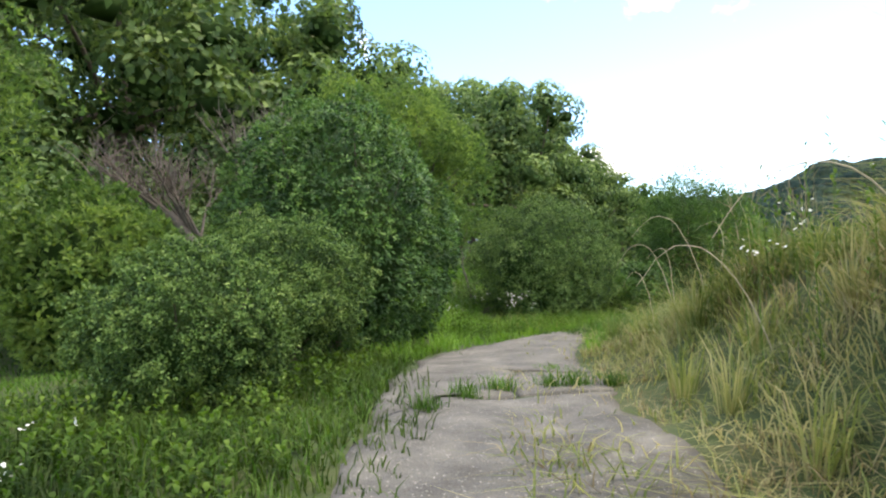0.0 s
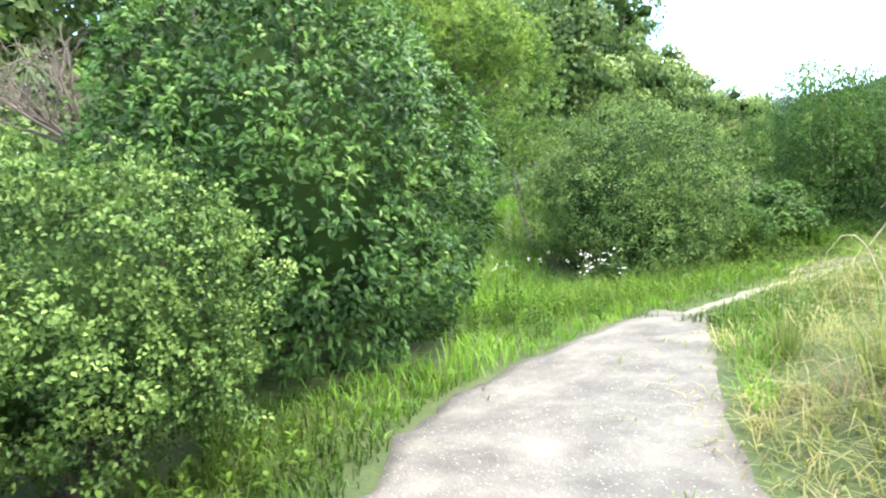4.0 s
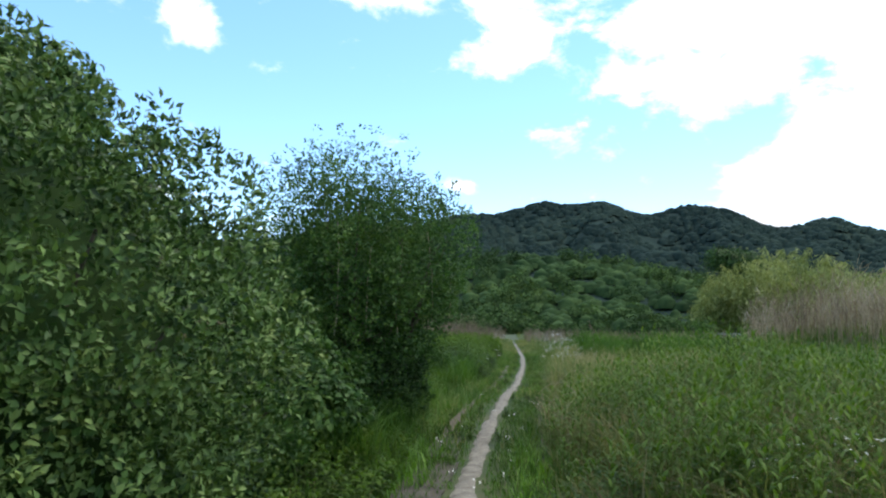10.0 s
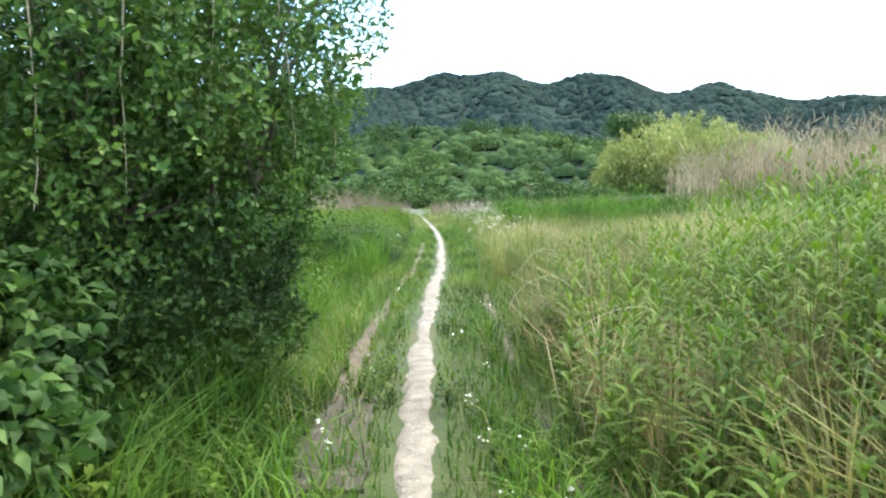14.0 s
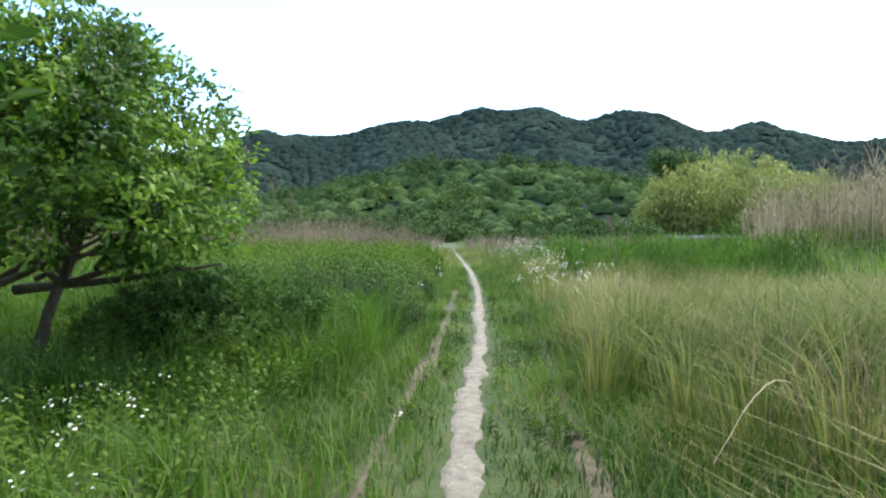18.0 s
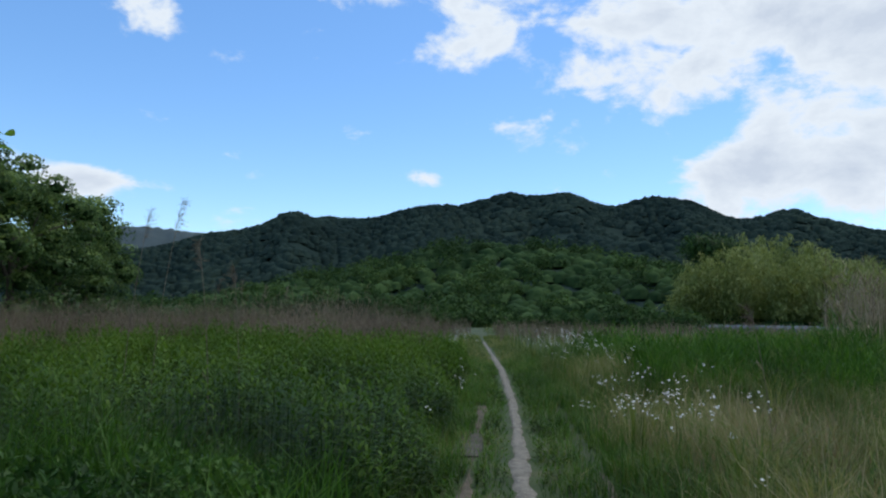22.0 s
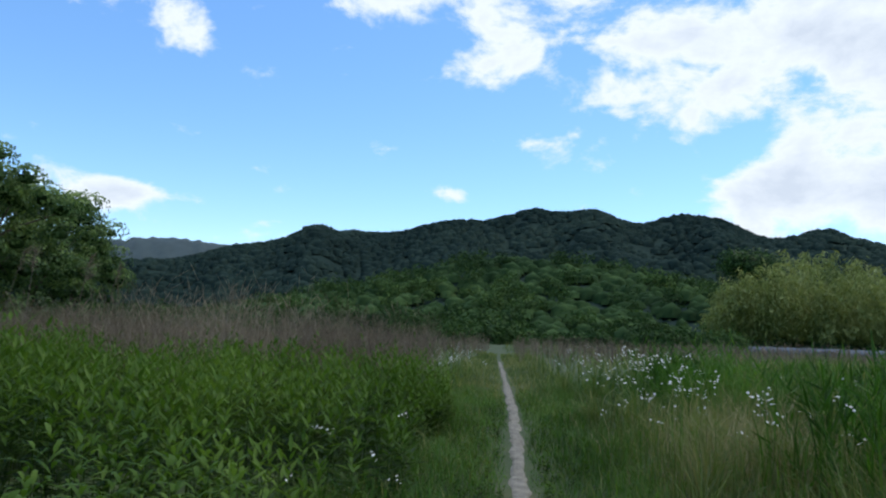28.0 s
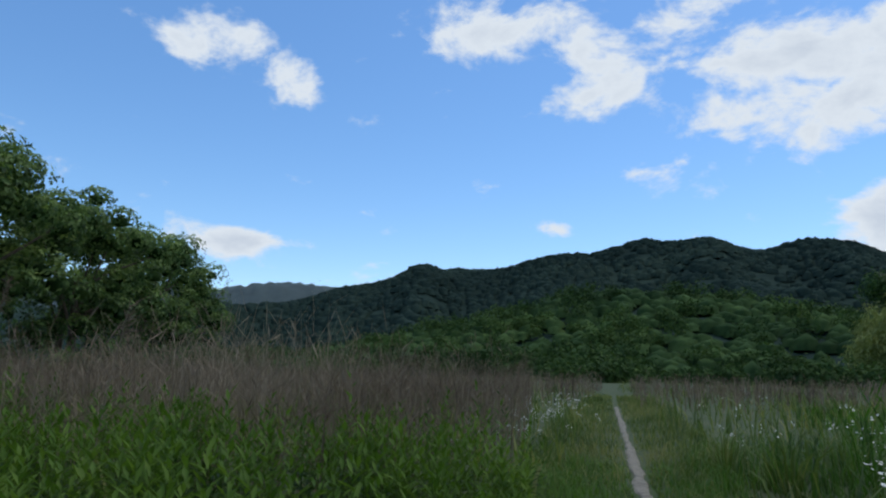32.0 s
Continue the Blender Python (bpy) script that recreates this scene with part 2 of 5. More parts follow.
M_canopy = leaf_material("hill_canopy", (0.020, 0.042, 0.016), (0.033, 0.064, 0.023), (0.056, 0.096, 0.032), 0.0, rough=0.95, patch=0.03, spec=0.05, single=0.4, fine=0.5)
M_grass = leaf_material("fresh_grass", (0.026, 0.066, 0.011), (0.062, 0.145, 0.022), (0.13, 0.235, 0.045), 0.4, patch=0.5)
M_lawn = leaf_material("lawn_blades", (0.050, 0.118, 0.017), (0.112, 0.240, 0.034), (0.20, 0.350, 0.064), 0.42, patch=0.8)
M_mixed = leaf_material("mixed_grass", (0.042, 0.080, 0.018), (0.11, 0.16, 0.040), (0.26, 0.26, 0.10), 0.38, patch=0.45)
M_bank = leaf_material("bank_grass_blades", (0.080, 0.125, 0.032), (0.20, 0.235, 0.075), (0.42, 0.38, 0.19), 0.45, patch=0.7)
M_straw = leaf_material("dry_grass", (0.13, 0.106, 0.053), (0.25, 0.208, 0.108), (0.43, 0.37, 0.215), 0.33, patch=0.5)
M_reed = leaf_material("dry_reeds", (0.085, 0.064, 0.046), (0.17, 0.132, 0.094), (0.30, 0.245, 0.175), 0.25, patch=0.2)
M_reed_pale = leaf_material("bleached_reeds", (0.15, 0.120, 0.078), (0.28, 0.232, 0.15), (0.44, 0.375, 0.26), 0.25, patch=0.4)
M_weed = leaf_material("weed_leaves", (0.014, 0.034, 0.006), (0.037, 0.074, 0.012), (0.082, 0.135, 0.024), 0.31, patch=0.5, spec=0.12)
M_weed_tip = leaf_material("young_weed_leaves", (0.038, 0.080, 0.013), (0.074, 0.142, 0.022), (0.130, 0.210, 0.038), 0.36, patch=0.5, spec=0.12)
M_flower = leaf_material("white_petals", (0.62, 0.62, 0.58), (0.75, 0.75, 0.72), (0.84, 0.84, 0.82), 0.25)
M_bark = solid_material("bark", [(0.3, (0.045, 0.036, 0.028)), (0.7, (0.13, 0.105, 0.08))], 9, bump=0.8, bump_scale=25)
M_grey = solid_material("grey_dead_wood", [(0.3, (0.075, 0.060, 0.050)), (0.7, (0.18, 0.15, 0.125))], 9, bump=0.6, bump_scale=30)
M_concrete = solid_material("old_concrete", [(0.25, (0.052, 0.049, 0.042)), (0.46, (0.102, 0.098, 0.088)), (0.6, (0.146, 0.139, 0.122)), (0.78, (0.24, 0.228, 0.195))], 2.2, 12, 0.92, 0.9, 70, speck=(42, (0.46, 0.43, 0.38)))
M_edging = solid_material("dark_edging_concrete", [(0.25, (0.030, 0.027, 0.020)), (0.5, (0.070, 0.063, 0.047)), (0.78, (0.125, 0.115, 0.088))], 3.0, 12, 0.94, 0.9, 60, speck=(40, (0.26, 0.24, 0.20)))
M_dirt = solid_material("sandy_dirt", [(0.3, (0.110, 0.100, 0.080)), (0.7, (0.28, 0.258, 0.212))], 7, 10, 0.95, 0.8, 55, speck=(30, (0.42, 0.39, 0.33)))
M_mud = solid_material("dark_soil", [(0.3, (0.06, 0.05, 0.035)), (0.7, (0.16, 0.13, 0.09))], 5, 10, 0.95, 0.8, 40)
M_ground = solid_material("field_soil", [(0.3, (0.024, 0.042, 0.011)), (0.5, (0.042, 0.066, 0.017)), (0.74, (0.085, 0.085, 0.033))], 1.1, 10, 0.95, 0.6, 30)
# farthest ridge: base colour carries the blue of air haze
M_haze_blue = solid_material("distant_forest_haze", [(0.3, (0.030, 0.050, 0.058)), (0.7, (0.05, 0.078, 0.085))], 0.02, 8, 0.95, 0.0, 1)
M_sheet = solid_material("blue_grey_sheeting", [(0.3, (0.055, 0.075, 0.11)), (0.7, (0.11, 0.14, 0.19))], 0.4, 5, 0.85, 0.2, 3)

# ---- building blocks ----
rng = np.random.default_rng(7)


def mesh_np(name, verts, faces, mat, smooth=False):
    """A mesh from an array of points and an array of triangles or quads."""
    me = bpy.data.meshes.new(name)
    verts, faces = np.asarray(verts, np.float32), np.asarray(faces, np.int32)
    k = faces.shape[1]
    me.vertices.add(len(verts))
    me.vertices.foreach_set("co", verts.ravel())
    me.loops.add(faces.size)
    me.loops.foreach_set("vertex_index", faces.ravel())
    me.polygons.add(len(faces))
    me.polygons.foreach_set("loop_start", np.arange(0, faces.size, k, dtype=np.int32))
    if smooth:
        me.polygons.foreach_set("use_smooth", np.ones(len(faces), bool))
    me.update(calc_edges=True)
    me.materials.append(mat)
    return me


def part(name, me, parent=None, label=""):
    ob = new(name, me)
    if parent is not None:
        ob.parent = parent
    return tagged(ob, label)


def empty(name, x, y, z, label, category, group="", kind=""):
    ob = new(name)
    ob.location = (x, y, z)
    return tagged(ob, label, category, group, kind)


def unit(v):
    return v / np.maximum(np.linalg.norm(v, axis=-1, keepdims=True), 1e-9)


def hash2(i, j, s):
    h = np.sin(i * 127.1 + j * 311.7 + s * 74.7) * 43758.5453
    return h - np.floor(h)


def vnoise(x, y, s=0.0):
    """Smooth value noise from 0 to 1."""
    x, y = np.asarray(x, float), np.asarray(y, float)
    i, j = np.floor(x), np.floor(y)
    u, v = x - i, y - j
    u, v = u * u * (3 - 2 * u), v * v * (3 - 2 * v)
    return (hash2(i, j, s) * (1 - u) + hash2(i + 1, j, s) * u) * (1 - v) + (hash2(i, j + 1, s) * (1 - u) + hash2(i + 1, j + 1, s) * u) * v


def sstep(x):
    x = np.clip(x, 0, 1)
    return x * x * (3 - 2 * x)


def leaves(base, tip_dir, length, width, side=None, fold=0.25):
    """Folded leaf blades: base, two sides, tip. Returns points and triangles."""
    n = len(base)
    d = unit(tip_dir)
    if side is None:
        side = rng.normal(size=(n, 3))
    s = unit(np.cross(d, side))
    up_ = np.cross(s, d)
    L, W = np.broadcast_to(length, n)[:, None], np.broadcast_to(width, n)[:, None]
    mid = base + d * L * 0.45 + up_ * W * fold
    V = np.stack([base, mid + s * W * 0.5, base + d * L - up_ * W * fold * 0.3, mid - s * W * 0.5], 1).reshape(-1, 3)
    k = np.arange(n)[:, None] * 4
    F = np.concatenate([k + [0, 1, 2], k + [0, 2, 3]], 1).reshape(-1, 3)
    return V, F


def long_leaves(base, tip_dir, length, width, side, fold=0.3, droop=0.25):
    """Wider leaves of four facets with a drooping tip, for plants close to the path."""
    n = len(base)
    d = unit(tip_dir)
    s = unit(np.cross(d, side))
    up_ = np.cross(s, d)
    L, W = np.broadcast_to(length, n)[:, None], np.broadcast_to(width, n)[:, None]
    dr = -np.array([0, 0, 1.0]) * L * droop
    a, b = base + d * L * 0.3 + dr * 0.08, base + d * L * 0.68 + dr * 0.42
    V = np.stack([base, a + s * W * 0.42 + up_ * W * fold, b + s * W * 0.4 + up_ * W * fold, base + d * L + dr, b - s * W * 0.4 + up_ * W * fold, a - s * W * 0.42 + up_ * W * fold], 1).reshape(-1, 3)
    k = np.arange(n)[:, None] * 6
    F = np.concatenate([k + [0, 1, 5], k + [1, 2, 4], k + [1, 4, 5], k + [2, 3, 4]], 1).reshape(-1, 3)
    return V, F


def blades(x, y, z, height, width, lean, az=None, curl=0.5):
    """Grass blades that bend over: five points, three triangles each."""
    n = len(x)
    az = rng.uniform(0, 2 * np.pi, n) if az is None else az
    d = np.stack([np.cos(az), np.sin(az), 0 * az], 1)
    s = np.stack([-np.sin(az), np.cos(az), 0 * az], 1)
    t = rng.uniform(-0.7, 0.7, n)[:, None]
    s = s * np.cos(t) + d * np.sin(t)
    h, w, q = (np.broadcast_to(v, n)[:, None] for v in (height, width, lean))
    b = np.stack([x, y, z], 1)
    zz = np.array([0, 0, 1.0])
    m = b + d * h * q * 0.35 + zz * h * 0.58
    e = b + d * h * q * (1 + curl) * 0.9 + zz * h * (1 - 0.25 * q)
    V = np.stack([b - s * w * 0.5, b + s * w * 0.5, m + s * w * 0.42, m - s * w * 0.42, e], 1).reshape(-1, 3)
    k = np.arange(n)[:, None] * 5
    F = np.concatenate([k + [0, 1, 2], k + [0, 2, 3], k + [3, 2, 4]], 1).reshape(-1, 3)
    return V, F


def join(parts):
    Vs, Fs, o = [], [], 0
    for V, F in parts:
        Vs.append(V)
        Fs.append(F + o)
        o += len(V)
    return np.concatenate(Vs), np.concatenate(Fs)


def tube(points, radii, sides=7):
    """A limb through the points, tapering."""
    P, R = np.asarray(points, float), np.asarray(radii, float)
    T = unit(np.gradient(P, axis=0))
    ref = np.where(np.abs(T[:, 2:3]) > 0.9, np.array([[1.0, 0, 0]]), np.array([[0, 0, 1.0]]))
    A = unit(np.cross(T, ref))
    B = np.cross(T, A)
    th = np.linspace(0, 2 * np.pi, sides, endpoint=False)
    V = (P[:, None] + R[:, None, None] * (A[:, None] * np.cos(th)[None, :, None] + B[:, None] * np.sin(th)[None, :, None])).reshape(-1, 3)
    F = []
    for i in range(len(P) - 1):
        for j in range(sides):
            a, b = i * sides + j, i * sides + (j + 1) % sides
            F += [(a, b, b + sides), (a, b + sides, a + sides)]
    return V, np.array(F)


def limb(p0, p1, r0, r1, wob=0.12, n=7, sides=7):
    p0, p1 = np.asarray(p0, float), np.asarray(p1, float)
    t = np.linspace(0, 1, n)[:, None]
    L = np.linalg.norm(p1 - p0)
    off = np.cumsum(rng.normal(size=(n, 3)) * wob * L / n, 0)
    off -= off[:1]
    return tube(p0 + (p1 - p0) * t + off * (t * (1.4 - t)), np.linspace(r0, r1, n), sides)


# ---- the lie of the land ----
def gz(x, y):
    x, y = np.asarray(x, float), np.asarray(y, float)
    z = 1.35 * sstep((-x - 1.4) / 6.6) * sstep((-9 - y) / 9)
    d = (x - 6.4) * 0.75 + (y + 30.5) * 0.66
    z = z + (1.05 + 0.22 * sstep((-27 - y) / 3)) * sstep((d - 0.15) / 1.7) * sstep((-24.6 - y) / 3.2) * (1 - 0.55 * sstep((d - 3.2) / 5)) * sstep((x - 1.5) / 3)
    z = z + 0.35 * sstep((x - 1.6) / 2.5) * sstep((y + 23) / 4) * sstep((-6 - y) / 5)
    z = z + 1.9 * np.exp(-(((x - 23) / 9) ** 2 + ((y - 17) / 9) ** 2))
    # the path climbs from its start
    s = ((x - 5.2) * 0.64 - (y + 30.8) * 0.77) / 5.5
    z = z - 0.50 * np.clip(s, 0, 1) * (1 - 0.8 * sstep((d - 0.15) / 1.7)) * sstep((x - 2.2) / 2.5)
    near = np.exp(-((x - trail_x(y)) / 0.9) ** 2)
    z = z + (vnoise(x * 0.8, y * 0.8, 1) - 0.5) * 0.10 * (1 - near) + (vnoise(x * 3, y * 3, 2) - 0.5) * 0.03
    # ditch beside the old slabs
    dy = sstep((y + 21) / 2) * sstep((1.2 - y) / 1.5)
    z = z - 0.16 * dy * np.exp(-((x - trail_x(y) + 0.98) / 0.16) ** 2)
    return z


TRAIL = [(-26.5, 1.9), (-24.2, 0.75), (-22.0, 0.45), (-17.2, 0.27), (-12.0, 0.32), (-8.5, 0.47), (-5.0, 0.70), (0.0, 0.82), (4.0, 0.90), (12.0, 0.86), (26.0, 0.52), (40.0, 0.15), (51.5, 0.0), (70.0, -1.2), (400.0, -3.0)]


def trail_x(y):
    return np.interp(y, [a for a, b in TRAIL], [b for a, b in TRAIL])


EDGE_L = [(7.2, -34.6), (5.75, -32.6), (4.1, -30.7), (2.62, -29.3), (1.75, -28.3), (1.2, -27.5), (0.85, -26.4), (0.55, -25.2), (0.35, -24.3), (0.25, -23.7)]
EDGE_R = [(9.6, -33.4), (8.1, -32.2), (6.4, -30.5), (5.3, -29.4), (4.2, -28.15), (3.35, -27.25), (2.4, -25.95), (1.75, -25.0), (1.2, -24.2), (0.95, -23.7)]


def path_side(x, y):
    """Signed place across the concrete path: 0 at one edge, 1 at the other; outside when beyond its ends."""
    x, y = np.asarray(x, float), np.asarray(y, float)
    best, val = np.full(x.shape, 1e9), np.full(x.shape, 9.0)
    for i in range(len(EDGE_L) - 1):
        for f in (0.0, 0.125, 0.25, 0.375, 0.5, 0.625, 0.75, 0.875):
            l = np.array(EDGE_L[i]) * (1 - f) + np.array(EDGE_L[i + 1]) * f
            r = np.array(EDGE_R[i]) * (1 - f) + np.array(EDGE_R[i + 1]) * f
            v = r - l
            q = ((x - l[0]) * v[0] + (y - l[1]) * v[1]) / (v @ v)
            px, py = l[0] + np.clip(q, 0, 1) * v[0], l[1] + np.clip(q, 0, 1) * v[1]
            d = np.hypot(x - px, y - py)
            w = d < best
            best, val = np.where(w, d, best), np.where(w, q, val)
    return val, best


def spaced(lo, hi, step, far):
    a = np.arange(lo, hi + step / 2, step)
    g = step * 1.22 ** np.arange(1, 60)
    c = np.cumsum(g)
    c = c[c < far]
    return np.concatenate([(lo - c)[::-1], a, hi + c])


gx = np.unique(np.concatenate([spaced(-11, 13, 0.4, 4200), np.arange(-1.2, 2.0, 0.11)]))
gy = spaced(-38, 36, 0.42, 4200)
GX, GY = np.meshgrid(gx, gy)
GZ = gz(GX, GY)
nx, ny = len(gx), len(gy)
idx = np.arange(nx * ny).reshape(ny, nx)
quads = np.stack([idx[:-1, :-1], idx[:-1, 1:], idx[1:, 1:], idx[1:, :-1]], -1).reshape(-1, 4)
ground = tagged(new("ground", mesh_np("ground", np.stack([GX, GY, GZ], -1).reshape(-1, 3), quads, M_ground, True)), "field soil with moss and dead grass under the plants", "ground", kind="structure")


def strip(name, ys, xs, halves, mat, lift, thick, seed):
    """A worn strip along the way with ragged edges, five points across, its skirt let into the soil."""
    ys = np.asarray(ys)
    V = []
    for k in range(-3, 4):
        q = abs(k) / 3
        wob = (vnoise(ys * 2.1, ys * 0 + k * 0.3, seed) - 0.5) * 0.9 + (vnoise(ys * 7, ys * 0 + k, seed + 1) - 0.5) * 0.8
        x = xs + np.sign(k) * q * halves * (1 + wob)
        z = gz(x, ys) + lift * (1 - q ** 4) - thick * (q > 0.99) + (vnoise(ys * 9, x * 9, seed + 2) - 0.5) * 0.004
        V.append(np.stack([x, ys, z], 1))
    V = np.stack(V, 1).reshape(-1, 3)
    n = len(ys)
    i = np.arange(n * 7).reshape(n, 7)
    F = np.stack([i[:-1, :-1], i[:-1, 1:], i[1:, 1:], i[1:, :-1]], -1).reshape(-1, 4)
    return mesh_np(name, V, F, mat, True)


ys = np.concatenate([np.arange(-24.4, 20, 0.12), np.arange(20, 37, 0.4)])
hw = (0.088 + 0.05 * vnoise(ys * 0.5, ys * 0, 5)) * np.where(ys < -14, 1.15, 1.0) * np.where(ys > 20, 0.9, 1)
tagged(new("dirt_trail", strip("dirt_trail", ys, trail_x(ys), hw, M_dirt, 0.022, 0.03, 11)), "narrow pale sandy footpath worn through the grass", "path", kind="structure")
for nm, off, a, b, h, sd in (("wheel_rut", -0.56, -23.3, 3, 0.10, 21), ("wheel_rut", 0.80, -18, -2, 0.08, 31)):
    yy = np.arange(a, b, 0.14)
    tagged(new(nm, strip(nm, yy, trail_x(yy) + off, h * np.clip(2.4 * vnoise(yy * 0.6, yy * 0, sd) - 0.6, 0.06, 1.3), M_mud, 0.015, 0.03, sd)), "faint bare soil rut beside the footpath", "path", kind="structure")

# ---- the old concrete path, in broken slabs ----
path_root = empty("concrete_path", 3.5, -28.6, 0, "cracked old grey concrete path with exposed aggregate", "path", kind="structure")


def edge_at(f):
    i = min(int(f), len(EDGE_L) - 2)
    q = f - i
    return np.array(EDGE_L[i]) * (1 - q) + np.array(EDGE_L[i + 1]) * q, np.array(EDGE_R[i]) * (1 - q) + np.array(EDGE_R[i + 1]) * q


def slab_piece(fa, fb, ua, ub, ka, kb, seed, tilt, narrow=None):
    """One slab between two cross joints; ua, ub: from side to side; ka, kb: slant of its ends; narrow: a notch left for a broken piece."""
    n, m = max(6, int((fb - fa) * 22)), 12
    V, F = [], []
    for i in range(n + 1):
        q = i / n
        jag = 0.12 * (float(vnoise(q * (fb - fa) * 3.1, 0.5, 5)) - 0.5)
        top = narrow[1] + jag if narrow and q < narrow[0] else ub
        for j in range(m + 1):
            u0 = ua + jag * (ua > 0)
            u = u0 + (top - u0) * j / m
            f = fa + (fb - fa) * q + (ka + (kb - ka) * q) * (u - 0.5)
            end = fa if i == 0 else fb
            f += 0.34 * (float(vnoise(u * 3.2, end, 3)) - 0.5) * (i in (0, n)) + 0.10 * (float(vnoise(u * 11, end, 4)) - 0.5) * (i in (0, n))
            f = min(max(f, 0.0), len(EDGE_L) - 1.0)
            l, r = edge_at(f)
            rag = 0.0
            if (j == 0 and ua == 0) or (j == m and top == 1):
                rag = (vnoise(f * 2.2, j * 0.7, seed) - 0.5) * 0.08 + (vnoise(f * 9, j * 0.7, seed + 1) - 0.5) * 0.045
            w = l + (r - l) * (u + rag)
            rim = (i in (0, n)) or (j in (0, m))
            z = float(gz(w[0], w[1])) + 0.028 + tilt * (q - 0.5) + (float(vnoise(w[0] * 2, w[1] * 2, 9)) - 0.5) * 0.005 - 0.010 * rim
            V.append((w[0] - 3.5, w[1] + 28.6, z))
    k = m + 1
    for i in range(n):
        for j in range(m):
            a = i * k + j
            F.append((a, a + 1, a + k + 1, a + k))
    rimi = [j for j in range(m + 1)] + [i * k + m for i in range(1, n + 1)] + [n * k + j for j in range(m - 1, -1, -1)] + [i * k for i in range(n - 1, 0, -1)]
    o = len(V)
    for a in rimi:
        V.append((V[a][0], V[a][1], V[a][2] - 0.10))
    for q in range(len(rimi)):
        w = (q + 1) % len(rimi)
        F.append((rimi[w], rimi[q], o + q, o + w))
    return mesh_np("slab", np.array(V), np.array(F), M_concrete, True)


part("slab", slab_piece(0.0, 2.74, 0, 1, 0.0, 1.45, 1, 0.0), path_root)
part("slab", slab_piece(2.78, 9.0, 0, 1, 1.45, 0.0, 13, 0.0, (0.17, 0.60)), path_root)
part("slab", slab_piece(2.79, 3.80, 0.612, 1, 1.45, 1.2, 7, -0.012), path_root)


def kerb_slab(x, y, w, l, h, turn, seed):
    """A weathered concrete slab with worn, rounded edges."""
    bm = bmesh.new()
    bmesh.ops.create_grid(bm, x_segments=6, y_segments=14, size=0.5)
    for v in bm.verts:
        rim = max(abs(v.co.x), abs(v.co.y)) > 0.49
        v.co.x, v.co.y = v.co.x * w, v.co.y * l
        v.co.x += (float(vnoise(v.co.y * 6, v.co.x * 3, seed)) - 0.5) * 0.05
        v.co.z = h + (float(vnoise(v.co.x * 7, v.co.y * 7, seed + 1)) - 0.5) * 0.012 - 0.012 * rim
    rim_e = [e for e in bm.edges if e.is_boundary]
    ext = bmesh.ops.extrude_edge_only(bm, edges=rim_e)
    for v in (g for g in ext["geom"] if isinstance(g, bmesh.types.BMVert)):
        v.co.z -= 0.14
    me = bpy.data.meshes.new("kerb_slab")
    bm.to_mesh(me)
    bm.free()
    me.materials.append(M_edging)
    ob = new("kerb_slab", me)
    ob.matrix_world = pose(x, y, float(gz(x, y)), 0, 0, turn)
    return tagged(ob, "weathered concrete edging slab beside a narrow ditch", "slab", "edging slabs by the footpath")


for x, y, w, l, tn in ((-0.16, -18.9, 0.50, 1.7, 2), (-0.15, -17.0, 0.46, 1.8, -1), (-0.17, -15.2, 0.38, 1.5, 1), (0.17, -0.75, 0.34, 1.6, -3)):
    kerb_slab(x, y, w, l, 0.035, tn, abs(y))

# ---- hills and mountains ----
RIDGE = [(-180, 3.0), (-100, 5.0), (-60, 5.6), (-45, 4.4), (-34.5, 4.6), (-28.5, 5.6), (-24, 6.9), (-21, 7.6), (-19, 8.15), (-16.5, 8.2), (-13.5, 9.1), (-10, 8.7), (-6, 9.6), (-2.5, 9.35), (1.9, 10.75), (5, 10.45), (8, 10.5), (11, 9.95), (13.9, 10.25), (17, 9.4), (20, 8.6), (22.5, 7.9), (24.4, 8.25), (27, 7.5), (30.5, 7.2), (33.7, 6.8), (39, 7.4), (48, 7.8), (60, 7.0), (90, 5.5), (180, 3.0)]
FRONT = [(-180, 2.0), (-60, 1.2), (-26, 2.2), (-20, 3.3), (-16, 4.4), (-12, 5.2), (-8, 6.1), (-4, 7.2), (0, 7.8), (5, 7.4), (9, 6.8), (14, 6.1), (19, 5.5), (26, 4.8), (33, 5.0), (42, 4.6), (60, 3.5), (180, 2.0)]


def prof(tab, a):
    return np.interp(a, [p for p, q in tab], [q for p, q in tab])


def hill_z(r, a):
    """Height of the land by distance and bearing (degrees) from the middle of the walk."""
    ridge = 1150 * np.tan(np.radians(prof(RIDGE, a))) - 19.0
    front = 290 * np.tan(np.radians(prof(FRONT, a))) - 7.5
    t = sstep((r - 165) / 125)
    z = front * t
    dip = sstep((r - 300) / 90)
    z = z * (1 - 0.25 * dip * (1 - sstep((r - 390) / 250)))
    u = sstep((r - 380) / 770)
    z = z * (1 - u) + ridge * u
    z = np.where(r > 1150, ridge * (1 - 0.35 * sstep((r - 1150) / 700)), z)
    spur = (vnoise(a * 0.30, r * 0.004, 41) - 0.5) * 46 * sstep((r - 330) / 250) * (1 - sstep((r - 900) / 230))
    return z + spur


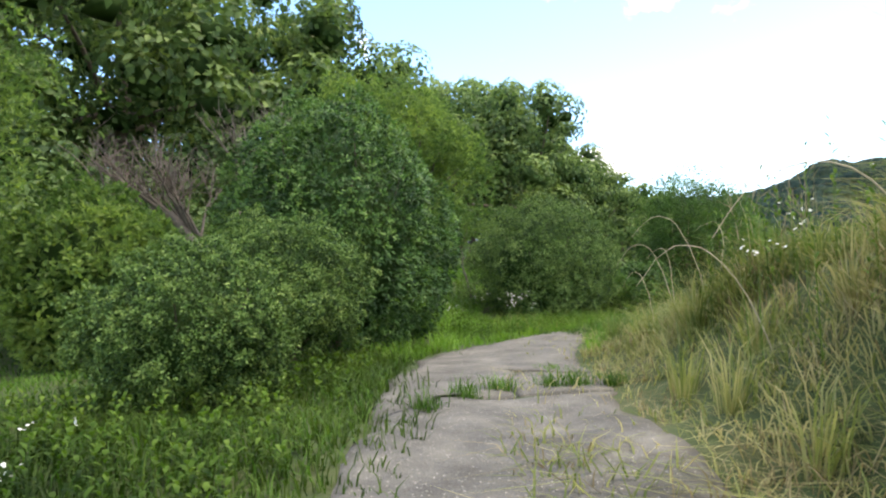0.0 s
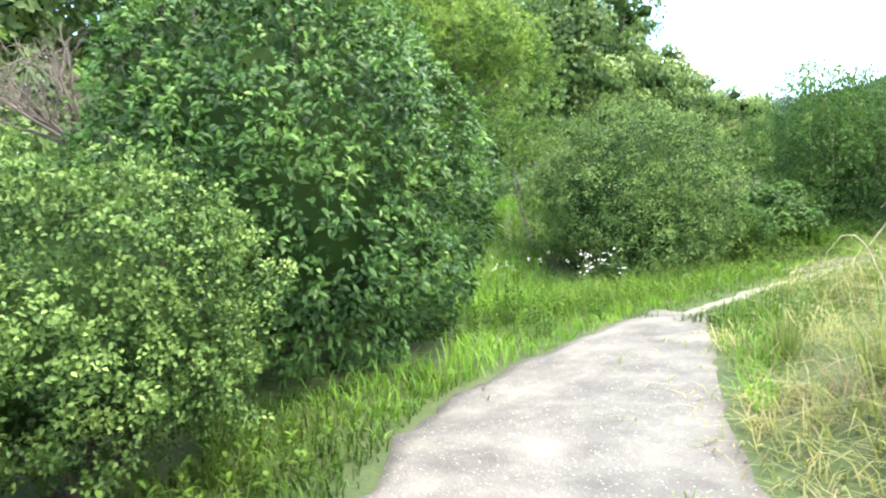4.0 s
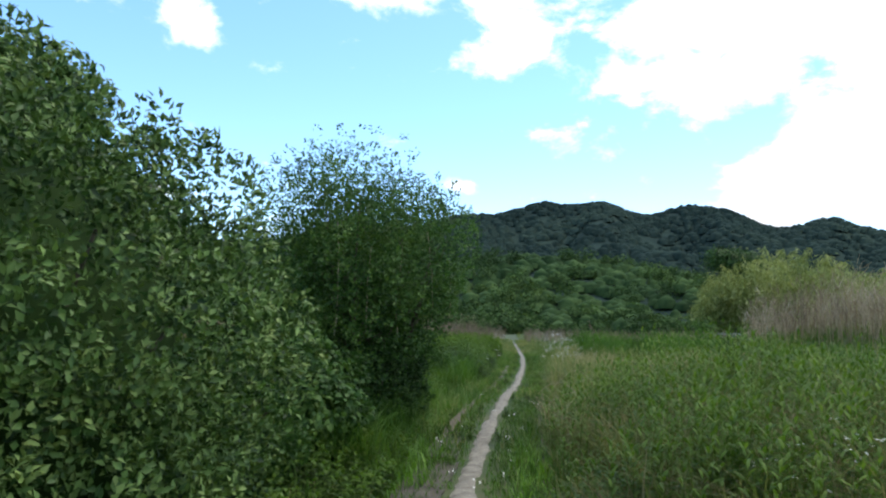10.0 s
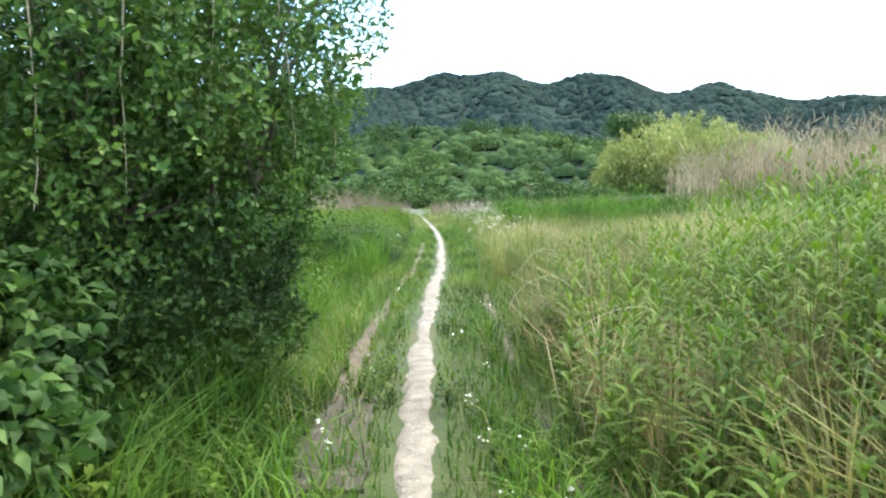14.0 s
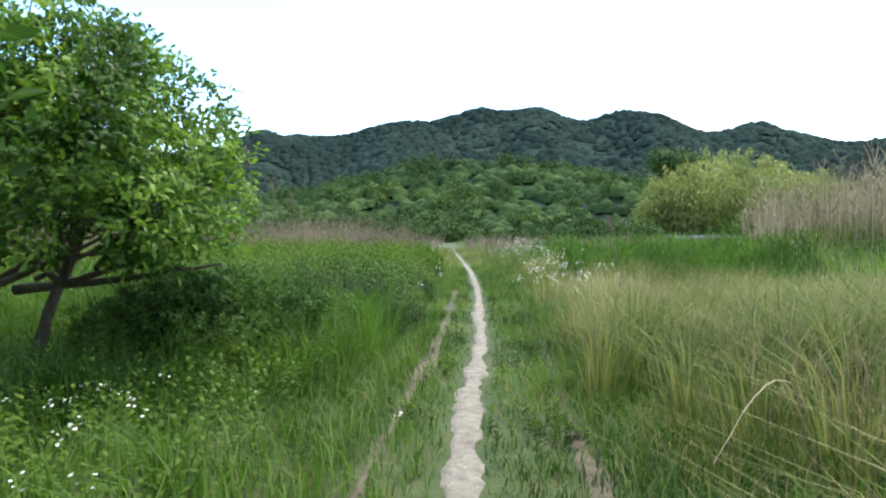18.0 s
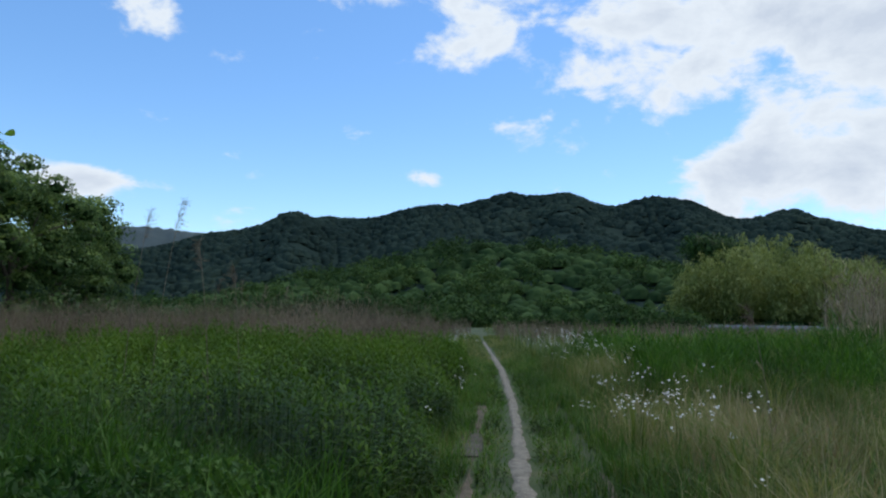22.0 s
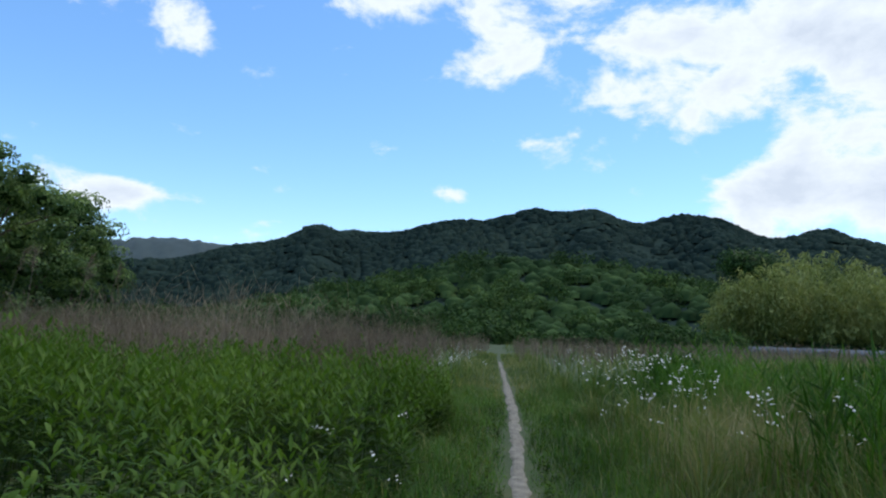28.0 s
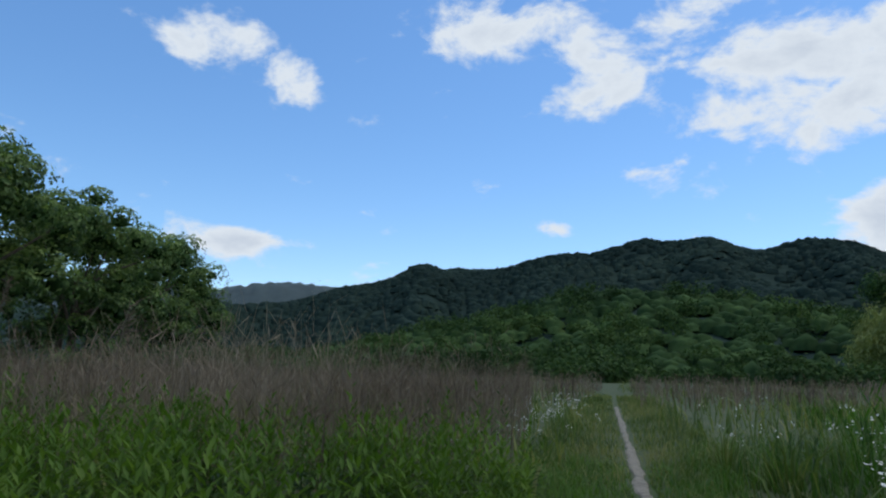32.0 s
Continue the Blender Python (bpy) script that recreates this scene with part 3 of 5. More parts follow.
az_ = np.radians(np.linspace(-125, 90, 520))
rr = np.concatenate([np.linspace(160, 420, 30), np.linspace(430, 1150, 90), np.linspace(1180, 1900, 8)])
A, R = np.meshgrid(az_, rr)
Z = hill_z(R, np.degrees(A))
lump = np.abs(vnoise(A * R / 9.0, R / 9.0, 3) - 0.45) * 2.0 + vnoise(A * R / 4.0, R / 4.0, 4) * 0.8
Z = Z + lump * 1.5 - 2.2
MX, MY = R * np.sin(A), R * np.cos(A) - 10
i = np.arange(R.size).reshape(R.shape)
quads = np.stack([i[:-1, :-1], i[1:, :-1], i[1:, 1:], i[:-1, 1:]], -1).reshape(-1, 4)
tagged(new("mountain", mesh_np("mountain", np.stack([MX, MY, Z], -1).reshape(-1, 3), quads, M_far_haze, True)), "long wooded mountain ridge covered in dark green forest", "mountain", kind="structure")


FAR = [(-70, 5.5), (-55, 5.8), (-45, 6.0), (-38, 6.3), (-34.5, 6.3), (-31, 7.0), (-28.5, 7.25), (-25.5, 7.2), (-22, 6.9), (-15, 6.5)]
fa = np.linspace(-70, -15, 260)
fr = np.linspace(2100, 2600, 12)
FA, FR = np.meshgrid(np.radians(fa), fr)
FZ = 2600 * np.tan(np.radians(prof(FAR, np.degrees(FA)))) * (0.45 + 0.55 * sstep((FR - 2100) / 500)) + (vnoise(FA * FR / 22, FR / 22, 51) - 0.5) * 16
i = np.arange(FA.size).reshape(FA.shape)
quads = np.stack([i[:-1, :-1], i[1:, :-1], i[1:, 1:], i[:-1, 1:]], -1).reshape(-1, 4)
tagged(new("far_mountain", mesh_np("far_mountain", np.stack([FR * np.sin(FA), FR * np.cos(FA), FZ - 20], -1).reshape(-1, 3), quads, M_haze_blue)), "distant wooded ridge behind the valley", "mountain", kind="structure")


def canopy(name, spots, mat, label, squash=0.75):
    """Closed forest seen from afar: one knobbly dome for every tree."""
    th = np.arange(6) * 2 * np.pi / 6
    rings = [(1.0, -0.3), (0.82, 0.55)]
    unit_v = [(r * math.cos(t + 0.4 * k), r * math.sin(t + 0.4 * k), z) for k, (r, z) in enumerate(rings) for t in th] + [(0, 0, 1.0)]
    f = []
    for j in range(6):
        c = (j + 1) % 6
        f += [(j, c, c + 6), (j, c + 6, j + 6), (6 + j, 6 + c, 12)]
    U, Fm = np.array(unit_v), np.array(f)
    S = np.array(spots)
    n = len(S)
    V = U[None] * (1 + 0.15 * rng.normal(size=(n, 13, 3))) * S[:, None, 3:4] * np.array([1, 1, squash]) + S[:, None, :3]
    F = (Fm[None] + (np.arange(n) * 13)[:, None, None]).reshape(-1, 3)
    return tagged(new(name, mesh_np(name, V.reshape(-1, 3), F, mat, True)), label, "trees", kind="stuff")


def hill_spots(n, r0, r1, a0, a1, s0, s1, power=0.5):
    a = rng.uniform(a0, a1, n)
    r = np.sqrt(r0 ** 2 + (r1 ** 2 - r0 ** 2) * rng.uniform(size=n))
    s = rng.uniform(s0, s1, n)
    z = hill_z(r, a) - s * 0.05
    return np.stack([r * np.sin(np.radians(a)), r * np.cos(np.radians(a)) - 10, z, s], 1)


canopy("mountain_trees", np.concatenate([hill_spots(6000, 380, 1020, -42, 50, 4.6, 7.6), hill_spots(4200, 980, 1190, -42, 50, 3.6, 6.2)]), M_far_haze, "unbroken dark green forest over the mountain", 0.85)
canopy("hill_trees", hill_spots(4200, 165, 390, -42, 50, 2.2, 4.4), M_canopy, "closed green forest over the nearer hill")


def puff(n, size, squash=0.8, leaf=1.0):
    """A tree crown from afar: lumps of leaf sprays over a rounded, uneven body."""
    k = 9
    c = unit(rng.normal(size=(k, 3))) * rng.uniform(0.35, 0.75, (k, 1))
    c[:, 2] = np.abs(c[:, 2]) * 0.9
    w = rng.integers(0, k, n)
    d = unit(rng.normal(size=(n, 3)) + np.array([0, 0, 0.35]))
    p = c[w] + d * (0.42 + 0.1 * rng.normal(size=(n, 1)))
    p = p * np.array([1, 1, squash]) * size
    flat = unit(np.cross(d, rng.normal(size=(n, 3))))
    V, F = leaves(p, flat + d * rng.normal(0.1, 0.35, (n, 1)), leaf * rng.uniform(0.6, 1.3, n), leaf * rng.uniform(0.5, 0.9, n), d)
    return V, F


def scatter_trees(spots, n, leaf, mat, name, label, cat, kind="stuff"):
    groups = []
    for x, y, z, s in spots:
        V, F = puff(n, s, rng.uniform(0.75, 1.1), leaf)
        groups.append((V + np.array([x, y, z + s * 0.35]), F))
    V, F = join(groups)
    return tagged(new(name, mesh_np(name, V, F, mat)), label, cat, kind=kind)


spots = []
for _ in range(380):
    a, r = rng.uniform(-36, 42), 150 + 170 * rng.uniform() ** 0.8
    x, y = r * math.sin(radians(a)), r * math.cos(radians(a)) - 10
    if 14 < a < 33 and r < 215:
        continue
    spots.append((x, y, float(hill_z(np.array(r), np.array(a))) - 1.0, rng.uniform(3.2, 6.5)))
scatter_trees(spots, 170, 1.1, M_hill, "hillside_trees", "dense mixed green trees on the hillside", "trees")
spots = []
for _ in range(150):
    a, r = rng.uniform(-34, 17), rng.uniform(118, 165)
    x, y = r * math.sin(radians(a)), r * math.cos(radians(a)) - 10
    if a < -8 and r < 140:
        continue
    spots.append((x, y, -1.0, rng.uniform(1.8, 3.8)))
scatter_trees(spots, 260, 0.8, M_hill, "valley_bushes", "low bushes and small trees at the foot of the hill", "bushes")

# dark colour for added cores that stand in for shade deep in foliage
M_core_shade = leaf_material("core_shade", (0.012, 0.026, 0.008), (0.022, 0.045, 0.012), (0.04, 0.07, 0.02), 0.0, rough=0.95, spec=0.05)

# ---- bushes and trees ----
def shell(n, rx, ry, rz, lobes, lumps=0.16, depth=0.16, low=-0.55, clumps=0, bulge=0.09):
    """Points and outward ways on a lumpy rounded crown."""
    d = unit(rng.normal(size=(n, 3)))
    d = d[d[:, 2] > low]
    th, ph = np.arctan2(d[:, 1], d[:, 0]), np.arcsin(np.clip(d[:, 2], -1, 1))
    r = 1 + lumps * (vnoise(th * lobes, ph * lobes * 1.3, rx * 7) + 0.5 * vnoise(th * lobes * 2.3, ph * lobes * 2.6, ry * 5) - 0.75)
    if clumps:
        q = unit(rng.normal(size=(clumps, 3)))
        near = np.max(d @ q.T, 1)
        gap = np.arccos(np.clip(near, -1, 1)) / (1.9 / math.sqrt(clumps))
        r = r + bulge * (1 - np.minimum(gap, 1.3) ** 2)
    r = r * (1 - np.abs(rng.normal(size=len(d))) * depth)
    return d * r[:, None] * np.array([rx, ry, rz]), unit(d / np.array([rx, ry, rz]))


def sprig_leaves(p, out, per, length, width, spread, long_form=False, upward=0.45, droop=0.25):
    """Rosettes of leaves round the twig ends."""
    n = len(p)
    P = np.repeat(p, per, 0)
    O = np.repeat(unit(out + np.array([0, 0, upward])), per, 0)
    k = rng.normal(size=(n * per, 3))
    d = unit(O * 0.75 + unit(k) * 0.85)
    base = P + d * length * 0.1 + rng.normal(size=(n * per, 3)) * spread
    L = length * rng.uniform(0.6, 1.15, n * per)
    W = width * rng.uniform(0.75, 1.15, n * per)
    if long_form:
        return long_leaves(base, d, L, W, O + rng.normal(size=O.shape) * 0.3, droop=droop)
    return leaves(base, d, L, W, O + rng.normal(size=O.shape) * 0.4)


def tufts(p, out, per, length, width, rad):
    """Small leafy cushions at the twig ends: the leaves lie over a little dome; the topmost are the young ones."""
    n = len(p) * per
    P = np.repeat(p + rng.normal(size=p.shape) * rad * 0.25, per, 0)
    O = np.repeat(unit(out + np.array([0, 0, 0.55])), per, 0)
    R = np.repeat(rad * rng.uniform(0.6, 1.35, (len(p), 1)), per, 0)
    d = unit(O * 0.85 + unit(rng.normal(size=(n, 3))))
    base = P + d * R * rng.uniform(0.55, 1.0, (n, 1))
    flat = unit(np.cross(d, rng.normal(size=(n, 3))))
    way = flat + d * rng.uniform(0.1, 0.9, (n, 1))
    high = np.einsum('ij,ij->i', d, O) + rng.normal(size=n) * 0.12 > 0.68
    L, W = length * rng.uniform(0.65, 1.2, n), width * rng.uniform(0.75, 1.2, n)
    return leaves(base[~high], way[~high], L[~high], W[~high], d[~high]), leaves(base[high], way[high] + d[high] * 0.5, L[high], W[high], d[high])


def bush(name, x, y, rx, ry, h, sprigs, per, length, width, mat, label, lobes=2.2, lumps=0.16, long_form=False, base_h=0.1, extra=(), droop=0.25, low=-0.6, spread=0.02, turn=0.0, clumps=90, bulge=0.09, cushion=0.0, young=None, shelf=0.0):
    root = empty(name, x, y, float(gz(x, y)), label, "bush")
    rz = (h - base_h) / 1.75
    zc = h - rz
    groups, fresh = [], []
    for ex, ey, ax, ay, az in ((0, 0, rx, ry, rz),) + tuple((a, b, c, c, e / 1.75) for a, b, c, e in extra):
        p, o = shell(int(sprigs * ax * ay / (rx * ry)), ax, ay, az, lobes, lumps, 0.09 if cushion else 0.055, low, clumps if ax == rx else max(clumps // 3, 12), bulge)
        if shelf:
            q = p[:, 2] / az * 5.2 + 1.6 * vnoise(p[:, 0] * 0.9, p[:, 1] * 0.9, 17)
            p[:, :2] *= (1 + shelf * (np.abs(np.sin(q)) - 0.55))[:, None]
        p += np.array([ex, ey, zc if ax == rx else 0.75 * az])
        if cushion:
            a, b = tufts(p, o, per, length, width, cushion)
            groups.append(a)
            fresh.append(b)
        else:
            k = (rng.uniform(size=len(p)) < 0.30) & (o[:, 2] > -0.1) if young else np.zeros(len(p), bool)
            groups.append(sprig_leaves(p[~k], o[~k], per, length, width, spread, long_form, droop=droop))
            if young:
                fresh.append(sprig_leaves(p[k] + o[k] * 0.03, o[k], per, length, width, spread, long_form, 0.9, droop=droop))
    # leaves deeper in, fewer and larger
    p, o = shell(sprigs if cushion else sprigs // 3, rx * (0.90 if cushion else 0.84), ry * (0.90 if cushion else 0.84), rz * (0.90 if cushion else 0.85), lobes, lumps, 0.10, -0.85)
    p[:, 2] += zc
    groups.append(sprig_leaves(p, o, 14 if cushion else 4, length * (1.05 if cushion else 1.4), width * (1.15 if cushion else 1.6), cushion * 0.6 if cushion else spread * 2))
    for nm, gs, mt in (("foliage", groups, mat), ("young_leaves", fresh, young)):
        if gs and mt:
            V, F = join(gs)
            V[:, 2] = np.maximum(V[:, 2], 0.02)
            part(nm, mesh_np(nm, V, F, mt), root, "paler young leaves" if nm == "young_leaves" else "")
    # added solid core, dark so the gaps between leaves read as shade
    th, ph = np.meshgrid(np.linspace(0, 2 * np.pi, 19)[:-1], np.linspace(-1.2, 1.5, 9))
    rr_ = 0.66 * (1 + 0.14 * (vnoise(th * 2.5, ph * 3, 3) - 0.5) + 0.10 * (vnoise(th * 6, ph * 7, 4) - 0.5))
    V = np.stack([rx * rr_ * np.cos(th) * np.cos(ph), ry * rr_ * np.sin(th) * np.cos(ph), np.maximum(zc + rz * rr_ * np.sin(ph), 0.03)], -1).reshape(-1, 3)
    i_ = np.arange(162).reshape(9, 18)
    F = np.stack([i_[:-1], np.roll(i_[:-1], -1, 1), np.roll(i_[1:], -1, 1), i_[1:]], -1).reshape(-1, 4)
    part("shade_core", mesh_np("shade_core", V, F, M_core_shade), root)
    for k in range(7):
        a = k * 2.4 + rng.uniform(0, 0.5)
        V, F = limb((0.1 * math.cos(a), 0.1 * math.sin(a), -0.05), (rx * 0.7 * math.cos(a), ry * 0.7 * math.sin(a), h * rng.uniform(0.5, 0.8)), 0.03, 0.008, 0.25)
        part("stem", mesh_np("stem", V, F, M_bark, True), root)
    root.rotation_euler[2] = radians(turn)
    return root


M_undergrowth = leaf_material("undergrowth_leaves", (0.016, 0.040, 0.012), (0.036, 0.080, 0.021), (0.075, 0.140, 0.034), 0.25, patch=1.5)
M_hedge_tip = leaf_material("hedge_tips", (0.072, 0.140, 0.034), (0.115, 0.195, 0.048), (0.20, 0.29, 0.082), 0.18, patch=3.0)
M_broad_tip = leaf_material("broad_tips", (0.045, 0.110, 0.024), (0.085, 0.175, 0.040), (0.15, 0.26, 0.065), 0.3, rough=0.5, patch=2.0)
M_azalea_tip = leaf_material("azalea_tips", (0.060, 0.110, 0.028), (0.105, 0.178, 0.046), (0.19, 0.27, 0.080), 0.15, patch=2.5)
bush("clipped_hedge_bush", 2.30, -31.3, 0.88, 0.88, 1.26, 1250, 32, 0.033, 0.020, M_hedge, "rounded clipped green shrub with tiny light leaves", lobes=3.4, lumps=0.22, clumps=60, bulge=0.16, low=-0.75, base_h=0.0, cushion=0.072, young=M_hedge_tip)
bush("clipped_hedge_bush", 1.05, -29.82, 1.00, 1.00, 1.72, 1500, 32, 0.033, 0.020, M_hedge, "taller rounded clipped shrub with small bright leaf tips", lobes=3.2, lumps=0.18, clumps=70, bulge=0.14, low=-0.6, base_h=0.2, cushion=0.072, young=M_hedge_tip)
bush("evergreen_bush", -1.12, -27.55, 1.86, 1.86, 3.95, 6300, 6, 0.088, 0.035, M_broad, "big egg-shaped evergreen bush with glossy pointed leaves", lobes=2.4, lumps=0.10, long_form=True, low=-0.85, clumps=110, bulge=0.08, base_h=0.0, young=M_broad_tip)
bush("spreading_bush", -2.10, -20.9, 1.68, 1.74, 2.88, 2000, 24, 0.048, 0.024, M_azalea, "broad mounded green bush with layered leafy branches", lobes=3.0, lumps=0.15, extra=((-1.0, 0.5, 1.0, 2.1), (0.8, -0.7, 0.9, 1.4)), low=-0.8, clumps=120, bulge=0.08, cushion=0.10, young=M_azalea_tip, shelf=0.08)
bush("wild_shrub", -1.95, -18.7, 0.95, 0.9, 1.15, 1500, 7, 0.07, 0.035, M_tree, "low wild shrub with green leaves beside the footpath", lobes=2.5, lumps=0.3, low=-0.8)
bush("wild_shrub", -2.0, -16.7, 1.0, 1.0, 1.4, 1700, 6, 0.10, 0.06, M_tree, "wild shrub overgrown with broad vine leaves", lobes=2.5, lumps=0.3, long_form=True, low=-0.8)
bush("undergrowth_shrub", -1.75, -14.3, 1.15, 1.2, 1.5, 2400, 7, 0.062, 0.030, M_undergrowth, "dark leafy undergrowth round the foot of the small tree", lobes=3, lumps=0.3, low=-0.8)
for gx_, gy_, gr, gh in ((-8.6, -25.2, 1.3, 1.5), (-10.8, -23.6, 1.6, 1.9), (-11.5, -20.5, 1.5, 1.7), (-12.5, -27.0, 1.9, 2.3)):
    bush("garden_shrub", gx_, gy_, gr, gr * 0.9, gh, 1300, 6, 0.11, 0.06, M_pale, "loose leafy shrub at the back of the lawn", lobes=3, lumps=0.4, low=-0.8)
bush("garden_shrub", -2.0, -30.9, 1.25, 1.2, 2.35, 2000, 7, 0.10, 0.05, M_pale, "leafy green shrub growing behind the clipped hedge", lobes=3, lumps=0.3, low=-0.8)
bush("undergrowth_shrub", -1.6, -5.7, 0.9, 0.8, 0.75, 900, 7, 0.06, 0.03, M_tree, "small dark shrub in the tall grass", lobes=3, lumps=0.3, low=-0.8)
bush("undergrowth_shrub", -2.3, -7.0, 1.2, 0.9, 1.05, 2200, 7, 0.065, 0.032, M_tree, "dark low shrub spreading under the small tree", lobes=3, lumps=0.3, low=-0.8)


def tree(name, x, y, h, crown, trunk_h, rx, ry, sprigs, per, length, width, mat, label, trunk_r=0.12, stems=1, lobes=2.4, lumps=0.35, long_form=False, low=-0.7, clumps=26, lean=(0, 0), bark=None, limit=None, upward=0.45, puffy=0.42, more=()):
    """A trunk that forks into limbs, each ending in clumps of leaves; crown: height of the crown's foot."""
    root = empty(name, x, y, float(gz(x, y)), label, "tree")
    bark = bark or M_bark
    rz = (h - crown) / 2
    centre = np.array([lean[0], lean[1], crown + rz])
    cl, _ = shell(clumps * 2, rx * 0.72, ry * 0.72, rz * 0.76, lobes, lumps, 0.35, low)
    cl = cl[:clumps] + centre
    if more:
        cl = np.concatenate([cl, np.array(more)])
    if limit:
        cl[:, 0] = np.minimum(cl[:, 0], np.interp(cl[:, 2], *limit) - 0.35)
    for s in range(stems):
        a = s * 2 * math.pi / stems + 0.4
        f = 0.0 if stems == 1 else 0.12
        foot, fork = (f * math.cos(a), f * math.sin(a), -0.08), np.array([lean[0] * 0.4 + 0.3 * (stems > 1) * math.cos(a), lean[1] * 0.4 + 0.3 * (stems > 1) * math.sin(a), trunk_h])
        part("trunk", mesh_np("trunk", *limb(foot, fork, trunk_r, trunk_r * 0.7, 0.1, 8, 9), bark, True), root)
        mine = cl[s::stems]
        hubs = [mine[0]]
        while len(hubs) < min(5 if stems > 1 else 8, len(mine)):
            far_ = np.min([np.linalg.norm(mine - q, axis=1) for q in hubs], 0)
            hubs.append(mine[np.argmax(far_)])
        H = np.array([fork + (q - fork) * np.array([0.55, 0.55, 0.42]) for q in hubs])
        for q in H:
            part("bough", mesh_np("bough", *limb(fork, q, trunk_r * 0.62, trunk_r * 0.34, 0.22, 8, 7), bark, True), root)
        for c in mine:
            q = H[np.argmin(np.linalg.norm(H - c, axis=1) + 0.6 * np.linalg.norm((H - c)[:, :2], axis=1))]
            part("limb", mesh_np("limb", *limb(q, c, trunk_r * 0.30, trunk_r * 0.06, 0.28, 7, 5), bark, True), root)
    n = sprigs
    w = rng.integers(0, len(cl), n)
    cr = puffy * min(rx, ry, rz)
    d = unit(rng.normal(size=(n, 3)))
    size = rng.uniform(0.7, 1.25, len(cl))[w][:, None]
    p = cl[w] + d * cr * size * (0.55 + 0.5 * rng.uniform(size=(n, 1))) * np.array([1.15, 1.15, 0.8])
    out = unit(d + unit(p - centre) * 0.8)
    if limit:
        k = p[:, 0] < np.interp(p[:, 2], *limit) + rng.normal(size=n) * 0.04
        p, out = p[k], out[k]
    V, F = sprig_leaves(p, out, per, length, width, 0.03, long_form, upward)
    part("crown", mesh_np("crown", V, F, mat), root)
    return root


tree("roadside_tree", -3.3, -33.5, 5.6, 0.25, 0.9, 2.35, 2.35, 4600, 6, 0.12, 0.05, M_pale, "leafy broadleaf tree with bright green drooping leaves", 0.07, clumps=46, low=-0.95)
tree("spreading_tree", -8.1, -21.5, 6.4, 1.05, 0.85, 3.8, 3.6, 10500, 6, 0.14, 0.055, M_pale, "spreading light green tree forking low into twisting limbs", 0.15, stems=1, clumps=72, low=-0.97, upward=-0.15, puffy=0.34, lumps=0.45)
tree("footpath_tree", -1.6, -14.2, 4.5, 0.05, 0.7, 2.2, 1.9, 13000, 6, 0.060, 0.033, M_tree, "dense dark green small tree beside the footpath", 0.07, stems=3, clumps=84, low=-0.95, limit=([0, 1.0, 1.5, 2.1, 2.9, 3.6, 4.4], [0.85, 0.95, 1.25, 1.5, 1.8, 1.4, 0.7]))
LOW_LIMIT = ([0, 1.1, 1.8, 2.58, 2.98, 3.68], [2.2, 2.3, 2.35, 2.35, 2.05, 0.95])
tree("low_branched_tree", -4.0, -7.7, 4.3, 1.05, 1.0, 2.25, 1.9, 5400, 6, 0.096, 0.040, M_glossy, "small tree with low crooked branches and glossy leaves", 0.07, stems=2, clumps=40, long_form=True, lean=(0.75, -0.3), low=-0.9, upward=1.0, limit=LOW_LIMIT, puffy=0.33, more=[(2.1, -0.5, 1.45), (1.8, -0.9, 1.7), (2.2, 0.2, 1.7), (1.5, -0.3, 1.4), (2.0, -1.0, 2.0), (0.8, -0.9, 1.5)])

bough = bpy.data.objects["low_branched_tree"]
for x0, y0, z0, x1, y1, z1, r0 in ((0.1, 0.0, 0.95, 2.1, 0.0, 1.22, 0.055), (0.9, 0.0, 1.15, 1.7, -0.5, 1.75, 0.03), (0.3, 0.0, 1.05, 1.3, 0.4, 1.6, 0.03)):
    part("bough", mesh_np("bough", *limb((x0, y0, z0), (x1, y1, z1), r0, 0.012, 0.22, 9, 7), M_bark, True), bough)

# dead tree: a leaning trunk whose limbs fan upwards
dead = empty("dead_tree", -4.9, -28.1, float(gz(-4.9, -28.1)), "bare grey dead tree leaning, with a fan of twigs", "tree")
part("trunk", mesh_np("trunk", *limb((0.35, 0.65, -0.1), (-0.30, -0.55, 1.75), 0.13, 0.085, 0.12, 9, 8), M_grey, True), dead)
part("trunk", mesh_np("trunk", *limb((0.40, 0.75, -0.1), (0.30, 0.55, 2.2), 0.10, 0.06, 0.15, 8, 8), M_grey, True), dead)
for k in range(20):
    q = k / 19
    f = np.array([0.0, 0.0, 1.3]) + np.array([-0.32, -0.60, 0.45]) * q if k % 5 else np.array([0.3, 0.55, 2.1])
    reach = rng.uniform(0.7, 1.35)
    side = -0.2 - 1.1 * q if k % 5 else rng.uniform(-0.2, 0.9)
    e1 = f + reach * np.array([0.46 * side + rng.normal() * 0.25, 0.88 * side + rng.normal() * 0.25, rng.uniform(0.55, 1.15) + 0.5 * (k % 5 == 0)])
    tw = [limb(f, e1, 0.035, 0.015, 0.25, 6, 5)]
    for j in range(6):
        b1 = f + (e1 - f) * rng.uniform(0.4, 1.0)
        e2 = b1 + unit(e1 - f) * 0.35 + rng.normal(size=3) * np.array([0.30, 0.30, 0.18]) + np.array([0, 0, 0.30])
        tw.append(limb(b1, e2, 0.013, 0.006, 0.35, 5, 4))
        for w in range(4):
            b2 = b1 + (e2 - b1) * rng.uniform(0.35, 1.0)
            tw.append(limb(b2, b2 + rng.normal(size=3) * 0.17 + np.array([0, 0, 0.24]), 0.007, 0.003, 0.35, 4, 3))
    part("branch", mesh_np("branch", *join(tw), M_grey, True), dead)


